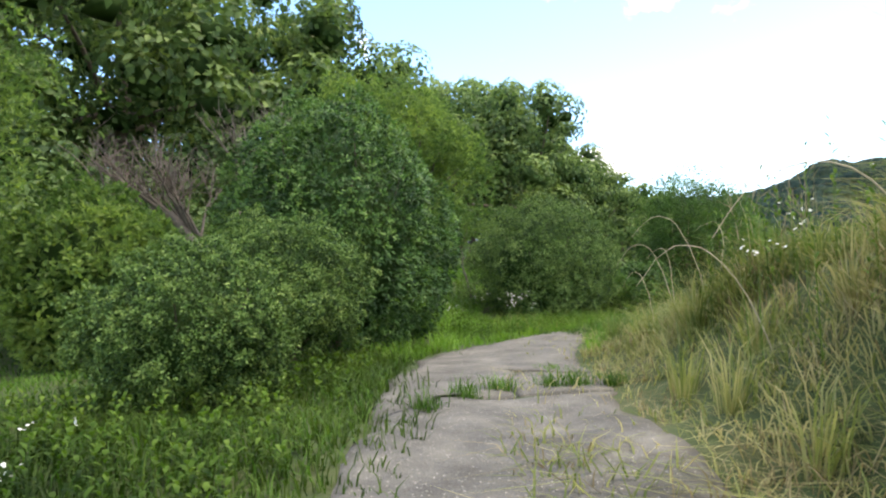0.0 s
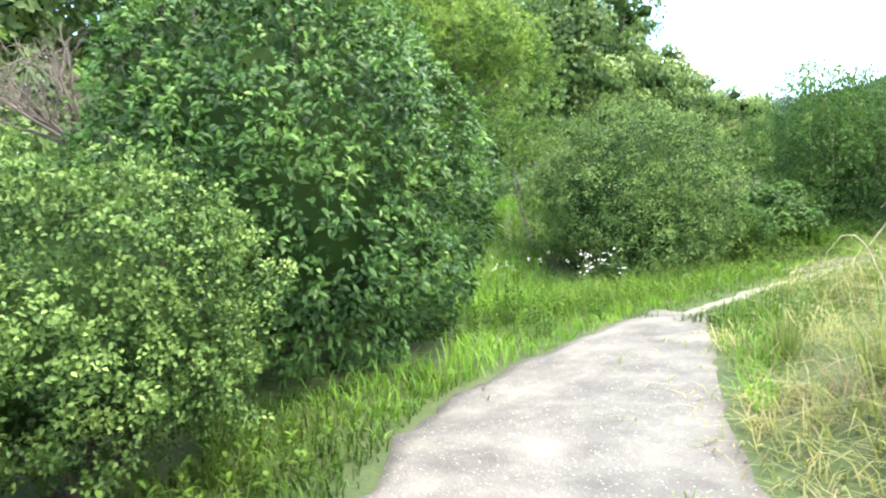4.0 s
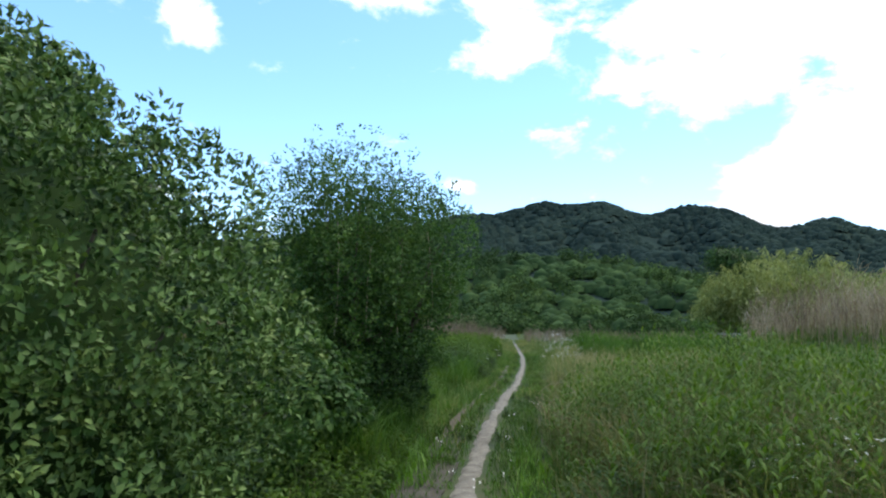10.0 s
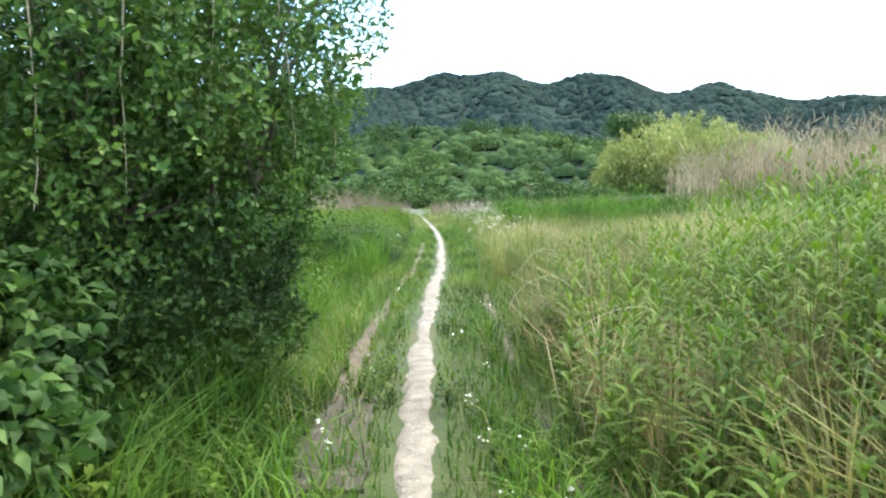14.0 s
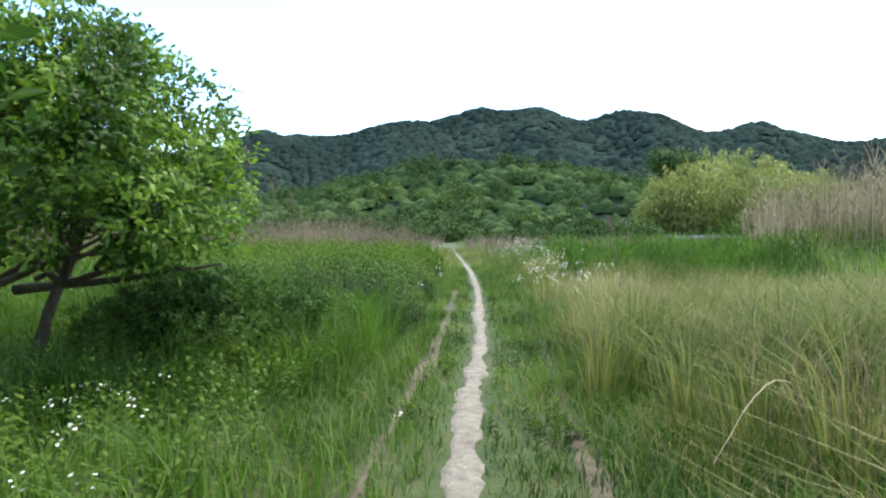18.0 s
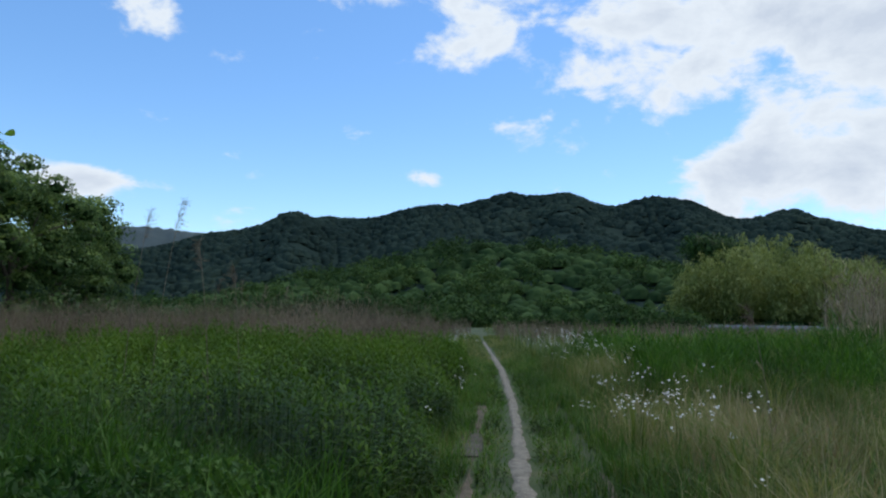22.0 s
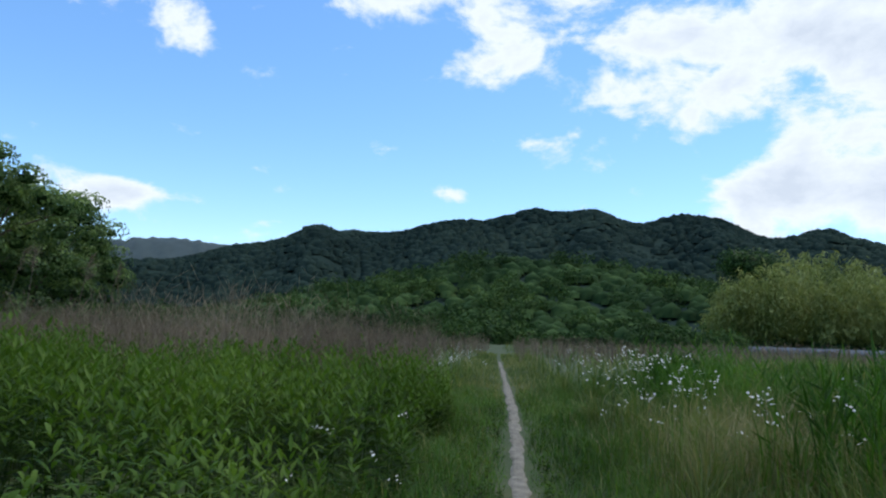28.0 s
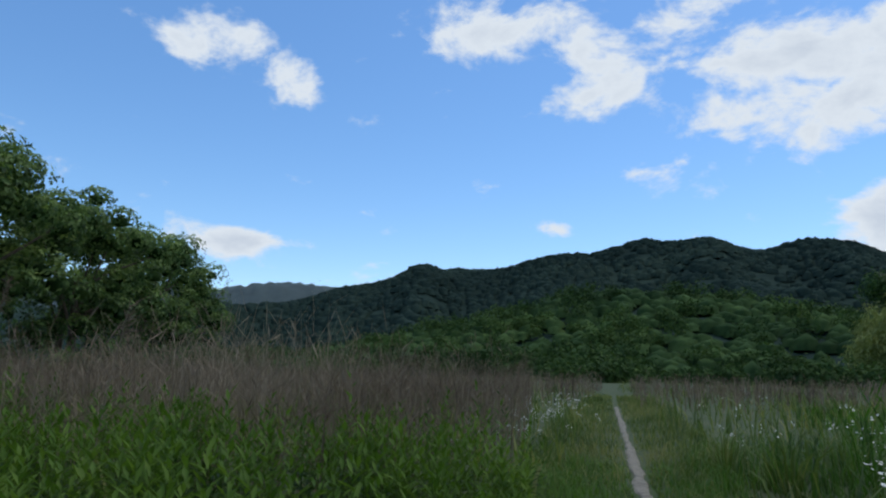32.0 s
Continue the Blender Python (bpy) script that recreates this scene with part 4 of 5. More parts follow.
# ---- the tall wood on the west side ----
M_wood_top = leaf_material("wood_lit_tops", (0.075, 0.130, 0.038), (0.140, 0.220, 0.064), (0.23, 0.32, 0.10), 0.35, patch=0.35)
def wood_tree(seed):
    """A tall evergreen with a billowing crown of rounded leaf masses."""
    root = empty("wood_tree", 0, 0, 0, "tall dark evergreen with a billowing rounded crown", "tree", "trees of the dark wood")
    part("trunk", mesh_np("trunk", *limb((0, 0, -0.5), (0.4, 0.2, 9), 0.42, 0.25, 0.05, 8, 9), M_bark, True), root)
    k = 54
    c, _ = shell(k * 3, 6.4, 6.4, 7.4, 2.2, 0.25, 0.22, -0.85)
    c = c[:k] + np.array([0, 0, 9.0])
    for q in c[::6]:
        part("limb", mesh_np("limb", *limb((0.4, 0.2, rng.uniform(4, 9)), q, 0.18, 0.05, 0.15, 6, 5), M_bark, True), root)
    # an added dark knob in every leaf mass: its inner shade as colour
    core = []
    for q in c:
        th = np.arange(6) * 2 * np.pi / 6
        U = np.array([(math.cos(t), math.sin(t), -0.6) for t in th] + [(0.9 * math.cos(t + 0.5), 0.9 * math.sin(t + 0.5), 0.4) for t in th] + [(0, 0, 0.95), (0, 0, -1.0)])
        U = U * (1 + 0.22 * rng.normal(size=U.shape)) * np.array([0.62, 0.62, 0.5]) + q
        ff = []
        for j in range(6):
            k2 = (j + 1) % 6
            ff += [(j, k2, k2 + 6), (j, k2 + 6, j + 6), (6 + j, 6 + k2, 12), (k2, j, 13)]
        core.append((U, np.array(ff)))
    part("crown_shade_core", mesh_np("crown_shade_core", *join(core), M_core_shade), root)
    n = 10500
    w = rng.integers(0, k, n)
    d = unit(rng.normal(size=(n, 3)) + np.array([0, 0, 0.55]))
    knob = 1 + 0.13 * np.sin(d[:, 0] * 7 + w) * np.sin(d[:, 1] * 7 + 2 * w) + 0.05 * rng.normal(size=n)
    p = c[w] + d * (rng.uniform(1.35, 2.2, k)[w] * knob)[:, None] * np.array([1, 1, 0.78])
    flat = unit(np.cross(d, rng.normal(size=(n, 3))))
    V, F = leaves(p, flat + d * rng.normal(0.0, 0.35, (n, 1)), 0.40 * rng.uniform(0.6, 1.3, n), 0.30 * rng.uniform(0.6, 1.2, n), d)
    # upward-facing leaves take the paler material: sunlight painted on the tops
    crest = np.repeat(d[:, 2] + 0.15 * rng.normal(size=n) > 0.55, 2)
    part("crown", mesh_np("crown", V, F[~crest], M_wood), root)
    part("crown_crest", mesh_np("crown_crest", V, F[crest], M_wood_top), root, "paler leaves over the leaf masses, sunlight put into their colour")
    return root


proto = [wood_tree(k) for k in range(3)]
WOOD = [(-21, -33, 1.0), (-24, -24, 1.05), (-27, -14, 1.08), (-30, -4, 1.07), (-32, 6, 1.10), (-34.5, 16, 1.22), (-38, 27, 1.18), (-41, 38, 1.0), (-44, 50, 0.95), (-48, 62, 0.95), (-51, 73, 0.9), (-33, -20, 1.25), (-37, -8, 1.25), (-40, 5, 1.28), (-44, 19, 1.40), (-48, 33, 1.34), (-54, 46, 1.25), (-57, 62, 1.05), (-30, -38, 1.1), (-19, -42, 0.9)]
for k, (x, y, s) in enumerate(WOOD):
    m = pose(x, y, float(gz(x, y)) - 0.2, 0, 0, k * 77.0)
    if k < 3:
        t = proto[k]
        t.matrix_basis = m
    else:
        t = copy_thing(proto[k % 3], m)
    t.scale = (min(s, 1.1), min(s, 1.1), s * (0.98 + 0.03 * (k % 3)))
# dark thicket under the wood
spots = [(x + rng.uniform(-6, 6), y + rng.uniform(-5, 5), float(gz(x, y)) - 0.4, rng.uniform(1.6, 3.6)) for x, y, s in WOOD + [(-15, -36, 1), (-14, -30, 1), (-16, -26, 1), (-17, -21, 1), (-18, -16, 1), (-20, -10, 1), (-23, -3, 1)] for _ in range(7)]
spots += [(-18.5, -21.5, 1.2, 4.2), (-20, -19, 1.5, 4.5), (-19, -24.5, 1.0, 4.2), (-21, -17, 1.5, 4.6), (-17, -23, 0.0, 3.4), (-19.5, -22, 4.0, 3.6)]
dense = [(-20 + rng.uniform(-3, 2), yy, zz, rng.uniform(2.8, 3.8)) for yy in np.arange(-46, -18, 2.2) for zz in (0.3, 3.2)]
scatter_trees(dense, 2000, 0.27, M_wood, "wood_thicket", "tall dark thicket closing the edge of the wood", "bushes")
near_ = [q for q in spots if q[1] < -11]
scatter_trees(near_, 520, 0.24, M_wood, "wood_thicket", "dark undergrowth thicket along the edge of the wood", "bushes")
scatter_trees([q for q in spots if q[1] >= -11], 180, 0.5, M_wood, "wood_thicket", "dark undergrowth under the far trees of the wood", "bushes")

# ---- bamboo grove, dark tree, sheeting ----
BAMBOO_TOP = [(16.0, 3.0), (16.8, 5.4), (18.5, 6.2), (20.5, 7.0), (22.0, 7.4), (24.0, 6.9), (27.0, 6.0), (29.5, 5.2), (31.2, 4.2), (32.0, 2.5)]
bam = []
for k in range(230):
    a = rng.uniform(16.0, 32.0)
    r = rng.uniform(160, 196)
    bx, by = r * math.sin(radians(a)), r * math.cos(radians(a)) - 8
    top = r * math.tan(radians(prof(BAMBOO_TOP, a))) * rng.uniform(0.5, 1.16) * (0.86 + 0.14 * (r - 160) / 36) + 1.0
    n = 210
    t = rng.uniform(0.15, 1, n) ** 0.8
    b_ = rng.uniform(0, 6.28)
    wide = 0.35 + 1.25 * np.sin(np.pi * np.clip(t, 0.05, 0.98)) ** 0.8
    reach = 0.14 * top * t ** 3
    p = np.stack([bx + math.cos(b_) * reach + rng.normal(size=n) * wide, by + math.sin(b_) * reach + rng.normal(size=n) * wide, top * (t - 0.10 * t ** 4) + rng.normal(size=n) * 0.35], 1)
    bam.append(leaves(p, rng.normal(size=(n, 3)) * np.array([0.7, 0.7, 0.5]) + np.array([0, 0, -0.8]), rng.uniform(0.8, 1.9, n), rng.uniform(0.18, 0.36, n), np.tile([0, 0, 1.0], (n, 1)) + rng.normal(size=(n, 3)) * 0.4))
V, F = join(bam)
tagged(new("bamboo_grove", mesh_np("bamboo_grove", V, F, M_bamboo)), "tall yellow-green bamboo grove with feathery tops", "bamboo", kind="stuff")
dt = empty("dark_evergreen", 58, 165, 0, "large dark round evergreen beside the bamboo", "tree")
V, F = puff(3600, 8.2, 0.85, 0.8)
part("crown", mesh_np("crown", V + np.array([0, 0, 18.5]), F, M_undergrowth), dt)
part("trunk", mesh_np("trunk", *limb((0, 0, -1), (0, 0, 20), 0.8, 0.5, 0.03), M_bark, True), dt)
sheet_root = empty("sheeting_tunnel", 48, 106, 0.0, "long low tunnel under blue-grey sheeting in the field", "tunnel")
prof_t = [(-2.2, 0.0), (-2.15, 0.8), (-1.6, 1.5), (-0.6, 1.85), (0.6, 1.85), (1.6, 1.5), (2.15, 0.8), (2.2, 0.0)]
V, F = [], []
for i, q in enumerate(np.linspace(-13, 13, 27)):
    sag = 1 - 0.05 * (i % 3 == 1)
    V += [(q, b * sag, c * sag * 0.62) for b, c in prof_t]
for i in range(26):
    for j in range(7):
        a = i * 8 + j
        F.append((a, a + 1, a + 9, a + 8))
part("sheet", mesh_np("sheet", np.array(V), np.array(F), M_sheet, True), sheet_root)
for q in (-13.0, 0.0, 13.0):
    part("hoop", mesh_np("hoop", *tube([(q, b, c * 0.62) for b, c in prof_t], [0.05] * 8, 6), M_grey, True), sheet_root)
sheet_root.rotation_euler[2] = radians(-12)


# ---- grass ----
def spread(n, x0, x1, y0, y1, keep):
    x, y = rng.uniform(x0, x1, n), rng.uniform(y0, y1, n)
    k = keep(x, y)
    return x[k], y[k]


def off_path(x, y, m=0.0):
    u, d = path_side(x, y)
    return d > m


def off_trail(x, y, m):
    return (np.abs(x - trail_x(y)) > m * (0.7 + 0.6 * vnoise(y * 3, x * 3, 8))) | (y < -24.3)


def off_ruts(x, y):
    """Thin the grass in the two wheel ruts."""
    d = np.minimum(np.abs(x - trail_x(y) + 0.56), np.where(y > -18, np.abs(x - trail_x(y) - 0.80), 9.0))
    return (d > 0.02 + 0.11 * vnoise(y * 0.9, x * 0, 67)) | (y > 3) | (rng.uniform(size=len(x)) < 0.15)


def off_way(V, F):
    """Leaves out the blades that would lean across the trodden way."""
    B = V.reshape(-1, 5, 3)
    keep = np.ones(len(B), bool)
    for j in (3, 4):
        x, y, z = B[:, j].T
        high = z - gz(x, y) > 0.24
        keep &= ~(high & (np.abs(x - trail_x(y)) < 0.5) & (y > -24.8))
        keep &= ~(high & (y < -33.4) & (x > 7.0) & (x < 9.5))
        w = np.flatnonzero(high & (y <= -24.2) & (x > 0.5))
        if len(w):
            keep[w[path_side(x[w], y[w])[1] < 0.16]] = False
    B = B[keep]
    k = np.arange(len(B))[:, None] * 5
    return B.reshape(-1, 3), np.concatenate([k + [0, 1, 2], k + [0, 2, 3], k + [3, 2, 4]], 1).reshape(-1, 3)


def grass(name, xs, ys_, hmin, hmax, w, lean, mat, label, patchy=0.5, cat="grass", curl=0.5, near_path=False, low=None, rise=False, ramp_up=False):
    h = (hmin + (hmax - hmin) * rng.uniform(size=len(xs)) ** 1.3) * (1 - patchy + 2 * patchy * vnoise(xs * 0.9, ys_ * 0.9, 61))
    if ramp_up:
        h = h * np.clip(0.30 + 0.70 * (np.abs(xs - trail_x(ys_)) - 0.6) / 1.3, 0.25, 1)
    if low:
        h = h * np.where(ys_ < low[0], low[1], 1.0)
    if rise:
        h = h * (0.55 + 1.9 * np.clip((np.abs(xs - trail_x(ys_)) - 0.15) / 0.8, 0, 1))
    if near_path:
        h = h * np.clip(0.30 + 0.55 * path_side(xs, ys_)[1] / 0.9, 0, 1.5)
    V, F = blades(xs, ys_, gz(xs, ys_) - 0.01, h, w * rng.uniform(0.6, 1.3, len(xs)), lean * rng.uniform(0.3, 1.6, len(xs)), curl=curl)
    V, F = off_way(V, F)
    return tagged(new(name, mesh_np(name, V, F, mat)), label, cat, kind="stuff")


def clear_of_bushes(x, y):
    k = np.ones(len(x), bool)
    for bx, by, br in ((2.25, -31.5, 0.62), (0.75, -29.85, 0.70), (-1.12, -27.55, 1.55), (-2.1, -20.95, 1.5)):
        k &= np.hypot(x - bx, y - by) > br
    return k


def species(x, y, s, lo=0.30, size=0.9):
    """Which of the kinds of grass grows here: patches with soft edges."""
    p = 0.6 * vnoise(x * size, y * size, s) + 0.4 * vnoise(x * size * 2.6, y * size * 2.6, s + 1)
    return rng.uniform(size=len(x)) < 0.06 + 0.94 * sstep((p - lo) / 0.28)


# lush lawn and verges round the concrete path
x, y = spread(112000, -9, 6.5, -36, -15.5, lambda x, y: (rng.uniform(size=len(x)) < np.where(y > -27, 1.0, np.clip(1.7 - 0.15 * np.abs(x - np.interp(y, [-34, -31, -26], [7, 5, 1.5])), 0.2, 1))) & off_path(x, y, 0.10) & clear_of_bushes(x, y) & off_trail(x, y, 0.45) & (x < trail_x(np.minimum(y, -17)) + 1.2 + 0 * x) | ((y < -23) & (path_side(x, y)[0] < 0) & off_path(x, y, 0.10) & clear_of_bushes(x, y)))
near_hedge = y < -28.6 + 0.8 * vnoise(x, y, 77)
grass("lawn_grass", x[~near_hedge], y[~near_hedge], 0.10, 0.32, 0.012, 0.7, M_lawn, "lush bright green grass beside the path", low=(-28.2, 0.5))
grass("hedge_lawn", x[near_hedge], y[near_hedge], 0.10, 0.32, 0.012, 0.7, M_grass, "short green grass in front of the clipped hedge", low=(-28.2, 0.5))
# these blades use the dark weed colour to paint the hedge's shade
x, y = spread(26000, 0.2, 6.4, -34.2, -27.2, lambda x, y: (path_side(x, y)[0] < 0.2) & off_path(x, y, 0.07) & (path_side(x, y)[1] < 2.2) & clear_of_bushes(x, y))
grass("shaded_hedge_grass", x, y, 0.06, 0.20, 0.011, 0.6, M_weed, "green grass growing up to the clipped hedge, its shade put into a darker colour", low=(-99, 1))
x, y = spread(18000, -20, -8, -38, -12, lambda x, y: x < 99)
grass("lawn_grass", x, y, 0.15, 0.35, 0.03, 0.5, M_lawn, "bright green meadow grass under the trees")
# bank on the east side
def on_bank(x, y):
    u, d = path_side(x, y)
    return (u > 0.5) & (d > 0.06) & off_trail(x, y, 0.5)


x, y = spread(78000, 0.8, 14, -36, -21.5, lambda x, y: on_bank(x, y) & species(x, y, 151, 0.24))
grass("bank_grass", x, y, 0.16, 0.56, 0.012, 1.2, M_bank, "tangled green and straw-coloured grass on the bank", curl=0.8, near_path=True)
x, y = spread(48000, 3.0, 14, -35, -23, lambda x, y: on_bank(x, y) & species(x, y, 161, 0.40, 1.3))
grass("dry_bank_grass", x, y, 0.16, 0.58, 0.008, 1.3, M_straw, "dry bleached grass stalks on the bank", curl=0.9, near_path=True)
# low verge along the footpath
x, y = spread(54000, -1.0, 2.2, -24.3, 16, lambda x, y: off_trail(x, y, 0.13) & off_ruts(x, y))
grass("verge_grass", x, y, 0.06, 0.19, 0.010, 0.6, M_grass, "short trodden grass and clover along the footpath", rise=True)
x, y = spread(18000, -0.9, 2.2, -24.3, 18, lambda x, y: off_trail(x, y, 0.22) & off_ruts(x, y))
grass("verge_straw", x, y, 0.06, 0.22, 0.008, 0.7, M_mixed, "short yellowing grass along the footpath", rise=True)
x, y = spread(12000, -1.4, 2.6, 14, 50, lambda x, y: off_trail(x, y, 0.14))
grass("verge_grass", x, y, 0.12, 0.38, 0.02, 0.5, M_mixed, "rough grass closing in on the far footpath")
# east field
def east(x, y):
    return x > trail_x(y) + 0.75 + 0.35 * vnoise(y * 0.7, x * 0, 71)


x, y = spread(46000, 0.9, 8, -23, 10, lambda x, y: east(x, y) & species(x, y, 111))
grass("field_grass", x, y, 0.4, 0.95, 0.009, 0.4, M_mixed, "tall mixed grass in the field east of the footpath", curl=0.7, ramp_up=True)
x, y = spread(52000, 0.9, 8, -22, 9, lambda x, y: east(x, y) & species(x, y, 121, 0.44))
grass("field_straw", x, y, 0.45, 1.0, 0.007, 0.4, M_straw, "dry straw among the tall grass", curl=0.6, ramp_up=True)
x, y = spread(40000, 0.9, 8, -22, 20, lambda x, y: east(x, y) & species(x, y, 131, 0.36))
grass("field_green_grass", x, y, 0.3, 0.75, 0.012, 0.5, M_grass, "green leafy grass in the east field", ramp_up=True)


def tussocks(name, xs, ys_, per, hmin, hmax, w, mat, label, lean=0.55):
    """Clumps of grass, every blade arching outwards from the heart of its clump."""
    n = len(xs)
    size = rng.uniform(hmin, hmax, n)
    X, Y, S = (np.repeat(v, per) for v in (xs, ys_, size))
    m = n * per
    az = rng.uniform(0, 6.28, m)
    rad = np.abs(rng.normal(size=m)) * 0.09 * S / 0.7
    X, Y = X + np.cos(az) * rad, Y + np.sin(az) * rad
    V, F = blades(X, Y, gz(X, Y) - 0.02, S * rng.uniform(0.55, 1.15, m), w * rng.uniform(0.7, 1.3, m), lean * rng.uniform(0.2, 1.5, m), az + rng.normal(size=m) * 0.3, 0.7)
    V, F = off_way(V, F)
    return tagged(new(name, mesh_np(name, V, F, mat)), label, "grass", kind="stuff")


x, y = spread(170, 1.1, 6.5, -22, -4, lambda x, y: x > trail_x(y) + 0.95)
tussocks("grass_tussocks", x, y, 90, 0.6, 1.15, 0.011, M_mixed, "arching clumps of green and yellow grass")
x, y = spread(90, 1.2, 6.5, -21, -6, lambda x, y: x > trail_x(y) + 1.0)
tussocks("dry_tussocks", x, y, 80, 0.55, 1.05, 0.008, M_straw, "arching clumps of bleached dead grass", 0.75)
x, y = spread(120, 2.2, 10.5, -34, -23.5, lambda x, y: (path_side(x, y)[0] > 0.8) & off_path(x, y, 0.35))
tussocks("bank_tussocks", x, y, 90, 0.35, 0.7, 0.011, M_bank, "arching grass clumps on the bank", 0.8)
x, y = spread(70, 1.6, 7, -4, 16, lambda x, y: x > trail_x(y) + 1.1)
tussocks("grass_tussocks", x, y, 80, 0.6, 1.1, 0.012, M_mixed, "arching clumps of field grass")
x, y = spread(45, -5, -0.6, -13, -3, lambda x, y: x < trail_x(y) - 1.2)
tussocks("green_tussocks", x, y, 80, 0.5, 0.95, 0.011, M_grass, "lush clumps of dark green grass")
x, y = spread(26, -1.5, -0.62, -17.2, -14.6, lambda x, y: x < 99)
tussocks("green_tussocks", x, y, 70, 0.5, 0.85, 0.012, M_grass, "tall dark green grass under the small tree", 0.6)
# west verge and field
def west(x, y):
    return x < trail_x(y) - 1.0 - 0.3 * vnoise(y * 0.7, x * 0, 73)


x, y = spread(40000, -8, 0, -16, -3.5, lambda x, y: west(x, y) & species(x, y, 141, 0.22))
grass("west_grass", x, y, 0.22, 0.55, 0.012, 0.5, M_grass, "deep green grass and herbs west of the footpath")
x, y = spread(7000, -7, 0.3, -7.0, -4.6, west)
grass("west_tall_grass", x, y, 0.55, 1.15, 0.011, 0.4, M_grass, "tall fresh green grass west of the footpath")
# wide field further out, both sides
x, y = spread(60000, -60, 70, 8, 120, lambda x, y: off_trail(x, y, 1.2) & (rng.uniform(size=len(x)) < np.clip(18 / (y + 4), 0.12, 1)))
grass("meadow_grass", x, y, 0.5, 1.0, 0.05, 0.5, M_mixed, "rough meadow grass stretching to the hills")
x, y = spread(28000, -34, 34, -20, 40, lambda x, y: (np.abs(x) > 7.5) & ((x > 0) | (y > -8)))
grass("meadow_grass", x, y, 0.5, 1.0, 0.035, 0.5, M_mixed, "rough green and straw meadow grass")
x, y = spread(16000, 6, 34, -22, 30, lambda x, y: x > 6)
grass("meadow_green_grass", x, y, 0.5, 0.9, 0.04, 0.5, M_grass, "fresh green patches in the rough meadow")


# ---- reeds ----
def reeds(name, xs, ys_, hmin, hmax, mat, label, w=0.012, leafy=4):
    n = len(xs)
    h = rng.uniform(hmin, hmax, n) * (0.60 + 0.62 * vnoise(xs * 0.45, ys_ * 0.45, 87) + 0.14 * vnoise(xs * 1.7, ys_ * 1.7, 88))
    z = gz(xs, ys_)
    az = rng.uniform(0, 6.28, n)
    g = [blades(xs, ys_, z - 0.02, h, w, 0.12 * rng.uniform(0.2, 2.2, n), az, 0.3)]
    for k in range(leafy):
        f = rng.uniform(0.25, 0.95, n)
        b = np.stack([xs, ys_, z + h * f * 0.95], 1)
        a = rng.uniform(0, 6.28, n)
        d = np.stack([np.cos(a), np.sin(a), rng.uniform(0.4, 2.6, n)], 1)
        g.append(leaves(b, d, h * rng.uniform(0.10, 0.28, n), w * 1.3))
    V, F = join(g)
    return tagged(new(name, mesh_np(name, V, F, mat)), label, "reeds", kind="stuff")


x, y = spread(15000, -36, -0.9, 10.2, 34, lambda x, y: (x < -0.9 - 0.12 * np.abs(y - 14)) & (vnoise(x * 0.25, y * 0.25, 81) > 0.25))
reeds("dry_reeds", x, y, 1.25, 2.25, M_reed, "band of dead brown reeds beyond the weeds", 0.011, 3)
x, y = spread(90, -12, -2.2, 8.5, 15, lambda x, y: x < 99)
reeds("tall_dry_reeds", x, y, 1.7, 2.6, M_reed, "a few tall plumed dead reeds", 0.007, 9)
x, y = spread(4600, 13, 34, 8, 27, lambda x, y: np.hypot((x - 23) / 9, (y - 17) / 8) < 1)
k = rng.uniform(size=len(x)) < 0.35 + 0.65 * vnoise(x * 0.5, y * 0.5, 85)
x, y = x[k], y[k]
reeds("dry_reeds", x, y, 1.3, 3.6, M_reed_pale, "stand of tall bleached reeds on a rise in the field", 0.03)
x, y = spread(3000, 3.2, 9, 2, 13, lambda x, y: vnoise(x * 0.5, y * 0.5, 83) > 0.35)
reeds("green_reeds", x, y, 1.0, 1.55, M_grass, "clump of tall fresh green reeds", 0.018, 5)
x, y = spread(6000, -40, 45, 34, 75, lambda x, y: np.abs(x) > 1.2)
reeds("far_reeds", x, y, 0.9, 1.6, M_reed, "pale dead reeds in the middle distance", 0.04, 2)


x, y = spread(240, 4.0, 9.5, -29.5, -23.8, lambda x, y: (path_side(x, y)[0] > 1) & off_path(x, y, 1.3) & (vnoise(x * 0.8, y * 0.8, 89) > 0.4))
reeds("bank_reeds", x, y, 0.8, 1.45, M_reed_pale, "bleached dead stalks standing on the crest of the bank", 0.007, 5)


